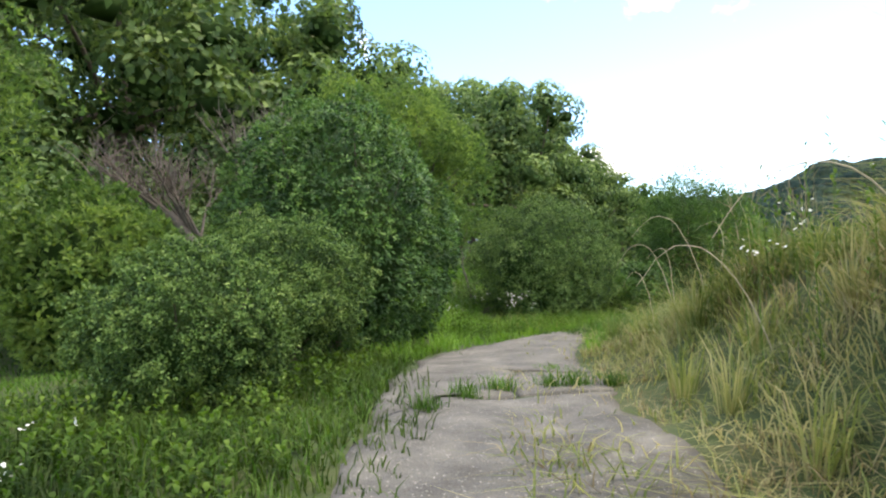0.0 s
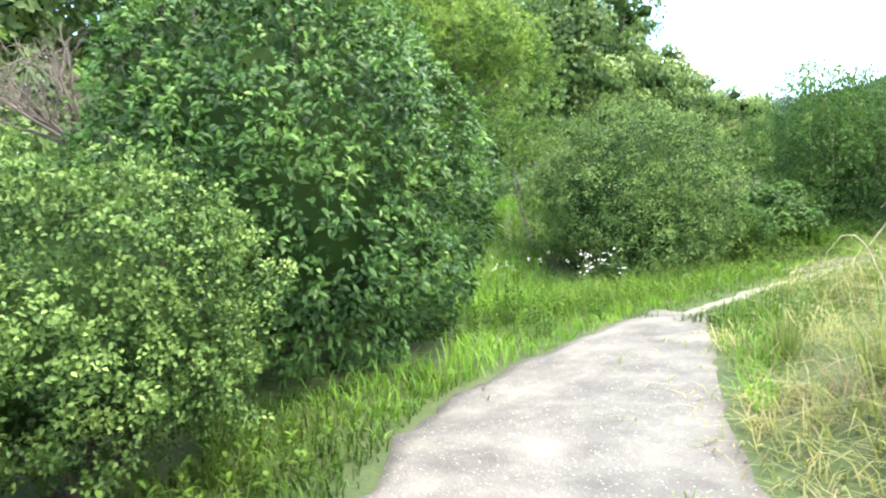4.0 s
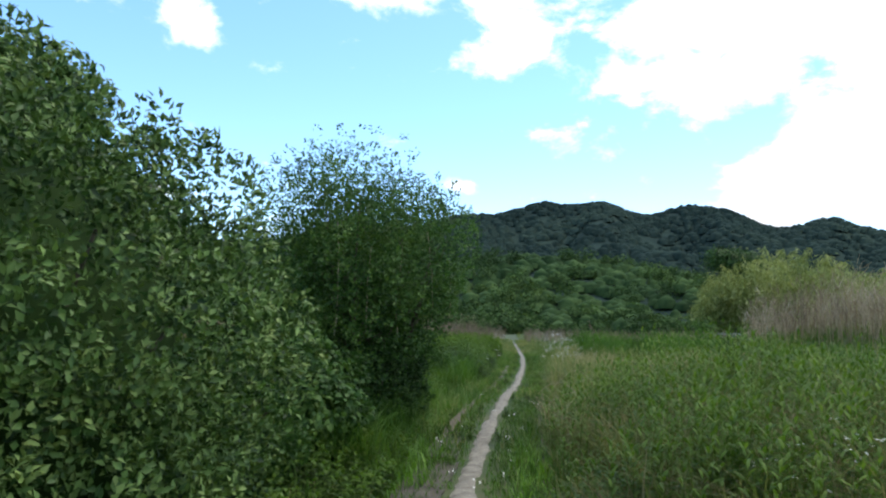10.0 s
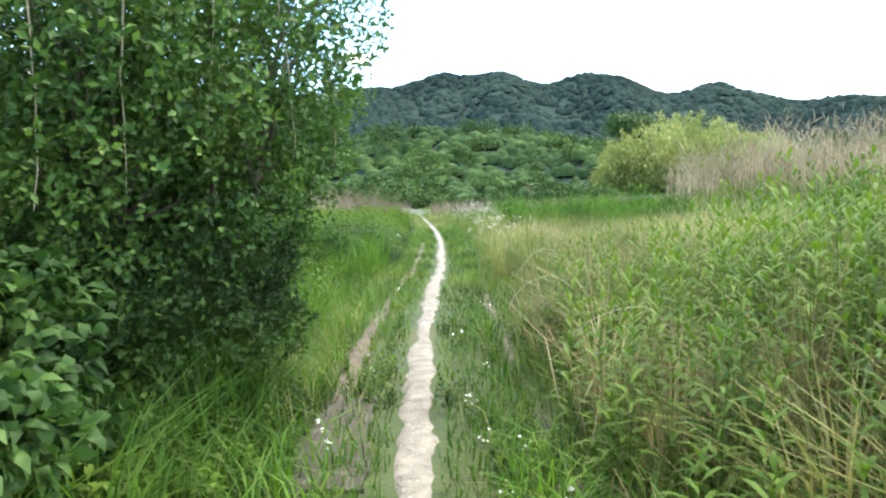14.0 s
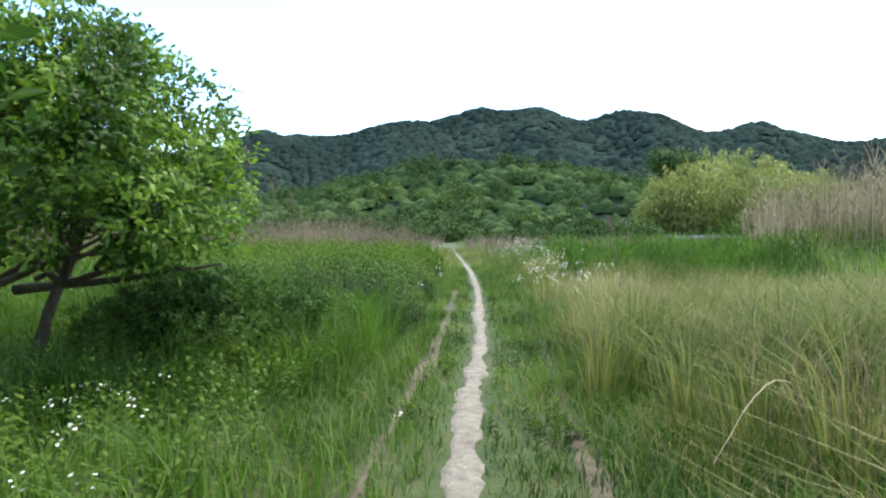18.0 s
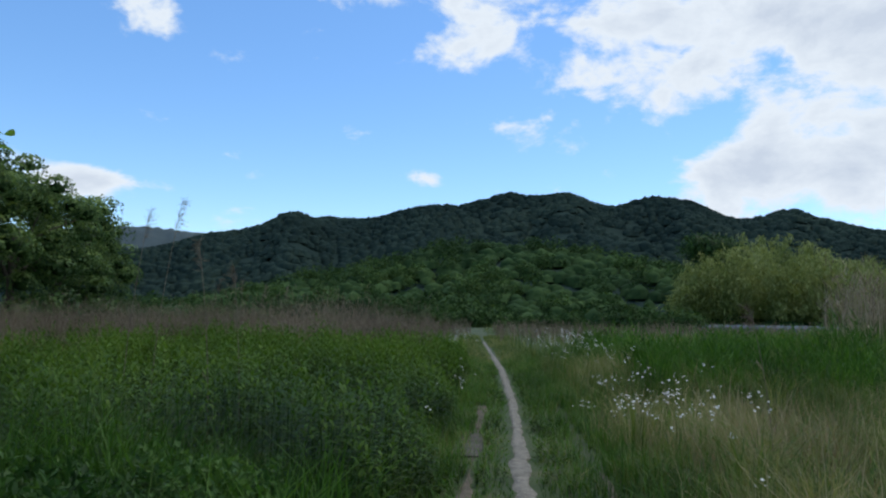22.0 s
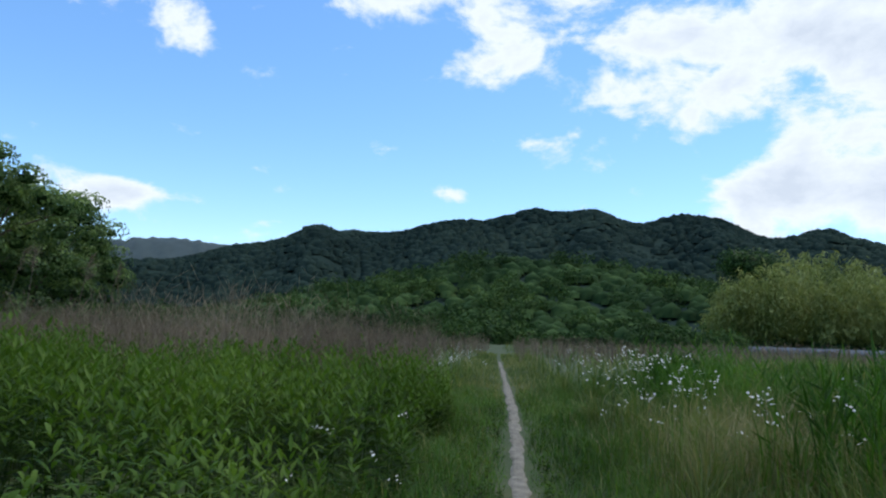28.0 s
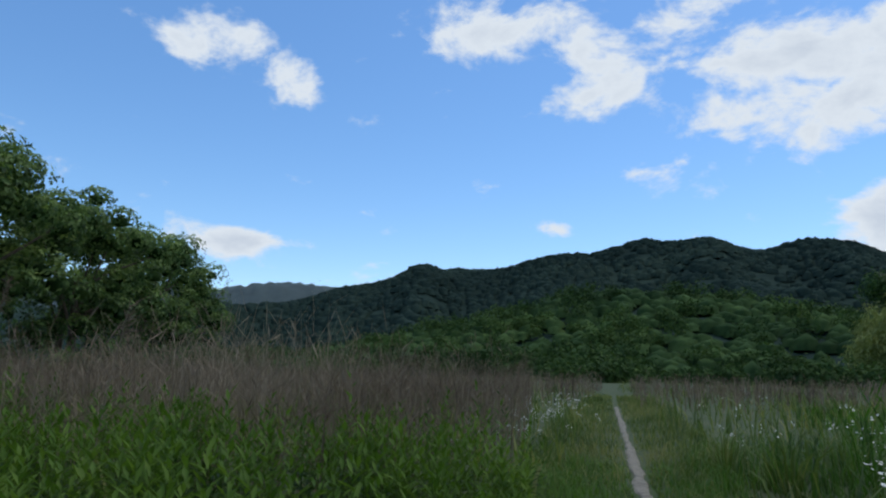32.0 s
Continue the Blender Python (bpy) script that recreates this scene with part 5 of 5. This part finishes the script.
# ---- leafy weeds ----
def weeds(name, xs, ys_, hmin, hmax, mat, label, nl=30, ll=0.10, lw=0.017, lift=0.25, tips=0.8):
    """Upright stems with leaves all the way up; the young leaves at the tips are paler."""
    n = len(xs)
    h = rng.uniform(hmin, hmax, n) * (0.60 + 0.50 * vnoise(xs * 0.7, ys_ * 0.7, 93) + 0.30 * vnoise(xs * 2.2, ys_ * 2.2, 94))
    if hmax > 0.7:
        h = h * np.clip(0.45 + 0.55 * (np.abs(xs - trail_x(ys_)) - 0.7) / 0.9, 0.4, 1)
    z = gz(xs, ys_)
    az = rng.uniform(0, 6.28, n)
    lean = rng.uniform(0, 0.22, n)
    g, young = [blades(xs, ys_, z - 0.02, h, 0.008, lean, az, 0.2)], []
    for k in range(nl):
        f = 0.08 + 0.92 * (k + rng.uniform(0, 0.8, n)) / nl
        a = az + k * 2.4 + rng.uniform(-0.3, 0.3, n)
        b = np.stack([xs + np.cos(az) * h * lean * 0.35 * f, ys_ + np.sin(az) * h * lean * 0.35 * f, z + h * f * (1 - 0.25 * lean)], 1)
        rise = lift + 1.3 * np.clip((f - 0.6) / 0.4, 0, 1) ** 1.5
        d = np.stack([np.cos(a), np.sin(a), rise + rng.uniform(-0.25, 0.25, n)], 1)
        L = ll * (1.15 - 0.55 * f ** 3) * rng.uniform(0.75, 1.2, n)
        up_ = np.tile([0, 0, 1.0], (n, 1))
        where = young if 0.18 + 0.82 * k / nl > tips else g
        nr = (ys_ < 2.0) & (xs > -5) & (ll > 0.06)
        where.append(long_leaves(b[nr], d[nr], L[nr], lw, up_[nr], 0.2, 0.35))
        where.append(leaves(b[~nr], d[~nr], L[~nr], lw * 1.1, up_[~nr]))
    root = empty(name, 0, 0, 0, label, "weeds", kind="stuff")
    part("leafy_stems", mesh_np("leafy_stems", *join(g), mat), root)
    part("young_tips", mesh_np("young_tips", *join(young), M_weed_tip), root)
    return root


def clumped(n, per, r, x0, x1, y0, y1, keep):
    cx, cy = spread(n, x0, x1, y0, y1, keep)
    k = rng.integers(per // 2, per + per // 2, len(cx))
    x = np.repeat(cx, k) + rng.normal(size=k.sum()) * r
    y = np.repeat(cy, k) + rng.normal(size=k.sum()) * r
    w = keep(x, y)
    return x[w], y[w]


x, y = clumped(640, 9, 0.22, -10, 0.0, -5.2, 12.5, lambda x, y: x < trail_x(y) - 0.85 - 0.3 * vnoise(y, x * 0, 91))
weeds("goldenrod_weeds", x, y, 0.8, 1.25, M_weed, "dense stand of leafy green goldenrod weeds", 22, 0.155, 0.028, 0.30, 0.66)
x, y = clumped(270, 6, 0.24, 1.3, 6.5, -20, -12.6, east)
weeds("field_weeds", x, y, 0.85, 1.3, M_weed_tip, "leafy green weeds among the tall grass", 28, 0.17, 0.023, 0.45, 0.6)
x, y = clumped(150, 6, 0.25, 3.0, 11, -34, -23.5, lambda x, y: (path_side(x, y)[0] > 0.8) & off_path(x, y, 0.7))
weeds("bank_weeds", x, y, 0.5, 0.95, M_weed_tip, "leafy green weeds among the grass of the bank", 18, 0.12, 0.020, 0.7, 0.7)
x, y = spread(560, -2.3, -0.46, -20.5, -14.0, lambda x, y: x < 99)
weeds("shrub_weeds", x, y, 0.4, 0.75, M_weed, "broad-leaved green weeds at the foot of the shrub", 18, 0.11, 0.04, tips=0.7)
x, y = spread(1700, -5.5, -0.8, -13.5, -4.5, west)
weeds("verge_weeds", x, y, 0.3, 0.62, M_weed_tip, "low leafy weeds beside the footpath", 13, 0.085, 0.030, 0.5, tips=0.6)


x, y = spread(2600, -0.7, 1.9, -20, 14, lambda x, y: off_trail(x, y, 0.2) & off_ruts(x, y) & (vnoise(x * 1.6, y * 1.6, 95) > 0.42))
weeds("clover", x, y, 0.07, 0.2, M_weed, "low clover and plantain leaves along the footpath", 9, 0.05, 0.028, 0.5, tips=0.75)


x, y = spread(1500, -7, 0.6, -26.5, -20.5, lambda x, y: clear_of_bushes(x, y) & off_path(x, y, 0.3) & (x < trail_x(np.minimum(y, -17)) - 0.5) & (vnoise(x * 0.8, y * 0.8, 97) > 0.35))
weeds("lawn_herbs", x, y, 0.16, 0.36, M_weed_tip, "low broad-leaved herbs among the lush grass", 10, 0.10, 0.034, 0.7, tips=0.6)
x, y = spread(1700, 1.5, 7.0, -35.5, -28.5, lambda x, y: (path_side(x, y)[0] < 0) & off_path(x, y, 0.25))
weeds("hedge_herbs", x, y, 0.12, 0.28, M_weed, "dark low herbs at the foot of the hedge", 9, 0.09, 0.032, 0.7, tips=0.7)


# ---- white daisies ----
def daisies(name, cx_, cy_, sx, sy, n, hmin, hmax, label, head=0.011):
    xs, ys_ = rng.normal(cx_, sx, n), rng.normal(cy_, sy, n)
    if hmax > 0.5:
        xs = np.where(cx_ > trail_x(cy_), np.maximum(xs, trail_x(ys_) + 0.75), np.minimum(xs, trail_x(ys_) - 0.6))
    h = rng.uniform(hmin, hmax, n)
    z = gz(xs, ys_)
    root = empty(name, cx_, cy_, 0, label, "flowers", kind="stuff")
    V, F = blades(xs - cx_, ys_ - cy_, z, h, 0.005, 0.1 * rng.uniform(0, 1.5, n))
    part("stems", mesh_np("stems", V, F, M_grass), root)
    per = 4
    X, Y, Hh = (np.repeat(v, per) for v in (xs, ys_, z + h))
    m = len(X)
    X, Y, Hh = X + rng.normal(size=m) * 0.03, Y + rng.normal(size=m) * 0.03, Hh + rng.normal(size=m) * 0.025 - 0.01
    c = np.stack([X - cx_, Y - cy_, Hh], 1)
    nrm = unit(rng.normal(size=(m, 3)) * 0.4 + np.array([0, -0.25, 1]))
    a_ = unit(np.cross(nrm, rng.normal(size=(m, 3))))
    b_ = np.cross(nrm, a_)
    ang = np.linspace(0, 2 * np.pi, 9)[:-1]
    r = head * rng.uniform(0.8, 1.3, m)[:, None, None]
    ring = c[:, None] + r * (a_[:, None] * np.cos(ang)[None, :, None] + b_[:, None] * np.sin(ang)[None, :, None]) * np.where(np.arange(8) % 2, 1.0, 0.82)[None, :, None] - nrm[:, None] * r * 0.25
    V = np.concatenate([c[:, None], ring], 1).reshape(-1, 3)
    k = np.arange(m)[:, None] * 9
    F = np.concatenate([k + [0, 1 + j, 1 + (j + 1) % 8] for j in range(8)], 1).reshape(-1, 3)
    part("flower_heads", mesh_np("flower_heads", V, F, M_flower), root)
    return root


for cx_, cy_, sx, sy, n, a, b in ((2.0, -3.4, 0.35, 0.7, 34, 0.75, 1.2), (2.3, -1.4, 0.5, 0.7, 34, 0.5, 1.0), (2.35, 6.7, 0.4, 0.8, 50, 1.0, 1.35), (2.6, 4.9, 0.5, 0.6, 34, 0.8, 1.15), (-0.15, -24.5, 0.35, 0.3, 20, 0.55, 0.82), (-2.4, -10.3, 0.6, 0.9, 40, 0.25, 0.45), (2.8, -19.2, 0.3, 0.3, 16, 0.55, 0.75), (-1.2, 17.0, 0.5, 2.5, 60, 0.5, 0.9), (3.0, 12, 0.7, 2, 40, 0.9, 1.3), (-0.3, 2.5, 0.35, 1.5, 12, 0.4, 0.8), (6.6, -29.3, 0.25, 0.3, 10, 0.75, 0.95), (0.75, -16.5, 0.2, 2.5, 12, 0.08, 0.18), (-0.05, -14.5, 0.15, 3.0, 8, 0.08, 0.18), (4.3, -33.2, 0.5, 0.4, 10, 0.2, 0.35), (-2.5, -23.9, 0.7, 0.5, 12, 0.3, 0.45), (-4.5, -23.0, 1.0, 0.8, 10, 0.3, 0.45), (-1.0, 21.0, 0.4, 2.5, 60, 0.6, 1.1)):
    daisies("daisy_patch", cx_, cy_, sx, sy, n, a, b, "white fleabane daisies on thin stems")

# tufts in the cracks of the path
CRACKS = [(4.19, -30.35), (4.08, -29.82), (4.04, -29.36), (4.28, -28.95), (4.42, -28.78), (3.43, -27.91), (4.62, -28.54)]
x = np.concatenate([rng.normal(cx_, 0.07, 130) for cx_, cy_ in CRACKS])
y = np.concatenate([rng.normal(cy_, 0.07, 130) for cx_, cy_ in CRACKS])
grass("crack_grass", x, y, 0.06, 0.20, 0.008, 0.6, M_grass, "small grass tufts growing in the cracks")

# ---- saplings, stalks, vines, plumes ----
sap = empty("sapling", -4.2, -21.3, float(gz(-4.2, -21.3)), "thin leaning sapling with a bare crooked stem", "tree")
part("trunk", mesh_np("trunk", *limb((0, 0, -0.05), (-0.35, 0.1, 1.1), 0.035, 0.025, 0.25, 8, 7), M_grey, True), sap)
part("limb", mesh_np("limb", *limb((-0.35, 0.1, 1.1), (-0.9, 0.3, 2.0), 0.022, 0.008, 0.3, 7, 6), M_bark, True), sap)
part("limb", mesh_np("limb", *limb((-0.3, 0.1, 1.0), (0.2, 0.2, 1.9), 0.02, 0.008, 0.3, 7, 6), M_bark, True), sap)
p = np.concatenate([np.array([-0.9, 0.3, 2.1]) + rng.normal(size=(260, 3)) * 0.38, np.array([0.2, 0.2, 1.95]) + rng.normal(size=(260, 3)) * 0.38])
part("crown", mesh_np("crown", *sprig_leaves(p, unit(rng.normal(size=p.shape)), 5, 0.1, 0.045, 0.03), M_pale), sap)


def arch(name, foot, top, tip, r, mat, label, cat, group):
    """A dead stalk that rises and arches over."""
    a, m, e = (np.array(v, float) for v in (foot, top, tip))
    t = np.linspace(0, 1, 14)[:, None]
    P = a * (1 - t) ** 2 + 2 * m * t * (1 - t) + e * t ** 2
    P = P + np.cumsum(rng.normal(size=P.shape) * 0.006, 0)
    ob = new(name, mesh_np(name, *tube(P - a, np.linspace(r, r * 0.4, 14), 6), mat, True))
    ob.location = a
    return tagged(ob, label, cat, group)


M_pale_stalk = solid_material("pale_stalk", [(0.3, (0.26, 0.22, 0.14)), (0.7, (0.46, 0.40, 0.28))], 12, bump=0.3, bump_scale=60)
for fx, fy, hx, hy, hz, ex, ey, ez in ((3.45, -25.7, 3.3, -25.7, 1.5, 3.05, -25.8, 0.85), (3.8, -25.9, 3.8, -25.7, 1.7, 3.4, -25.7, 1.15), (4.4, -26.9, 4.2, -27.0, 1.8, 3.85, -27.2, 1.1), (4.5, -26.5, 4.9, -26.2, 1.8, 4.2, -26.0, 1.45), (4.9, -27.2, 4.7, -27.3, 2.0, 4.25, -27.5, 1.35), (6.3, -29.3, 6.0, -29.5, 1.6, 5.6, -29.7, 0.9), (7.4, -30.0, 7.0, -30.4, 1.9, 6.6, -30.7, 1.1), (1.9, -13.5, 1.5, -13.7, 1.2, 1.05, -13.8, 0.5), (2.1, -15.4, 1.6, -15.6, 1.2, 1.1, -15.6, 0.6), (2.3, -10.4, 2.0, -10.9, 1.2, 1.4, -11.3, 0.5)):
    arch("dead_stalk", (fx, fy, float(gz(fx, fy)) - 0.02), (hx, hy, hz), (ex, ey, ez), 0.005, M_pale_stalk, "pale dead stalk arching over the grass", "stalk", "dead stalks in the grass")
for vx, vy, vz, dx, L in ((-0.85, -14.9, 2.75, -0.12, 1.35), (-0.55, -14.7, 2.9, 0.08, 1.2), (-1.2, -15.4, 2.6, -0.06, 1.1), (-0.3, -14.2, 2.6, 0.05, 0.9), (-1.6, -15.6, 2.9, 0.1, 1.5)):
    arch("hanging_vine", (vx, vy, vz), (vx + dx, vy, vz - L * 0.6), (vx + dx * 0.4, vy - 0.05, vz - L), 0.006, M_pale_stalk, "pale dry vine hanging from the small tree", "vine", "vines on the small tree")


def plume(x, y, h, lean, az):
    root = empty("plume_reed", x, y, float(gz(x, y)), "tall dead reed with a feathery seed head", "reed", "tall plumed reeds")
    d = np.array([math.cos(az), math.sin(az), 0])
    t = np.linspace(0, 1, 10)[:, None]
    P = d * lean * t ** 2 * h + np.array([0, 0, 1]) * t * h
    part("stem", mesh_np("stem", *tube(P, np.linspace(0.006, 0.003, 10), 5), M_reed_stem, True), root)
    n = 70
    f = rng.uniform(0.86, 1.0, n)[:, None]
    base = d * lean * f ** 2 * h + np.array([0, 0, 1]) * f * h
    out = d * 0.6 + rng.normal(size=(n, 3)) * 0.5 + np.array([0, 0, 0.5])
    part("seed_head", mesh_np("seed_head", *leaves(base, out, rng.uniform(0.06, 0.17, n), 0.007), M_reed), root)
    for k in range(4):
        q = rng.uniform(0.2, 0.7)
        a = rng.uniform(0, 6.28)
        V, F = long_leaves((d * lean * q * q * h + np.array([0, 0, 1]) * q * h)[None], np.array([[math.cos(a), math.sin(a), 1.2]]), 0.32, 0.010, np.array([[0, 0, 1.0]]), 0.2, 0.45)
        part("leaf", mesh_np("leaf", V, F, M_reed), root)


M_reed_stem = solid_material("reed_stem", [(0.3, (0.10, 0.08, 0.06)), (0.7, (0.22, 0.18, 0.13))], 10, bump=0.3, bump_scale=50)
for x, y, h, ln, az in ((-4.15, -0.7, 3.2, 0.09, 0.3), (-4.6, -0.6, 3.1, 0.08, 0.9), (-2.7, -2.2, 2.45, 0.10, 2.9), (-2.5, -1.8, 2.2, 0.10, 2.6), (-4.6, 6.2, 2.3, 0.08, 0.5), (-5.8, 7.0, 2.5, 0.1, 2.0), (-7.2, 8.2, 2.6, 0.12, 0.4), (-3.6, 8.3, 2.1, 0.1, 1.2), (-6.3, 9.5, 2.5, 0.1, 0.1), (3.1, -2.9, 1.7, 0.1, 2.9)):
    plume(x, y, h, ln, az)
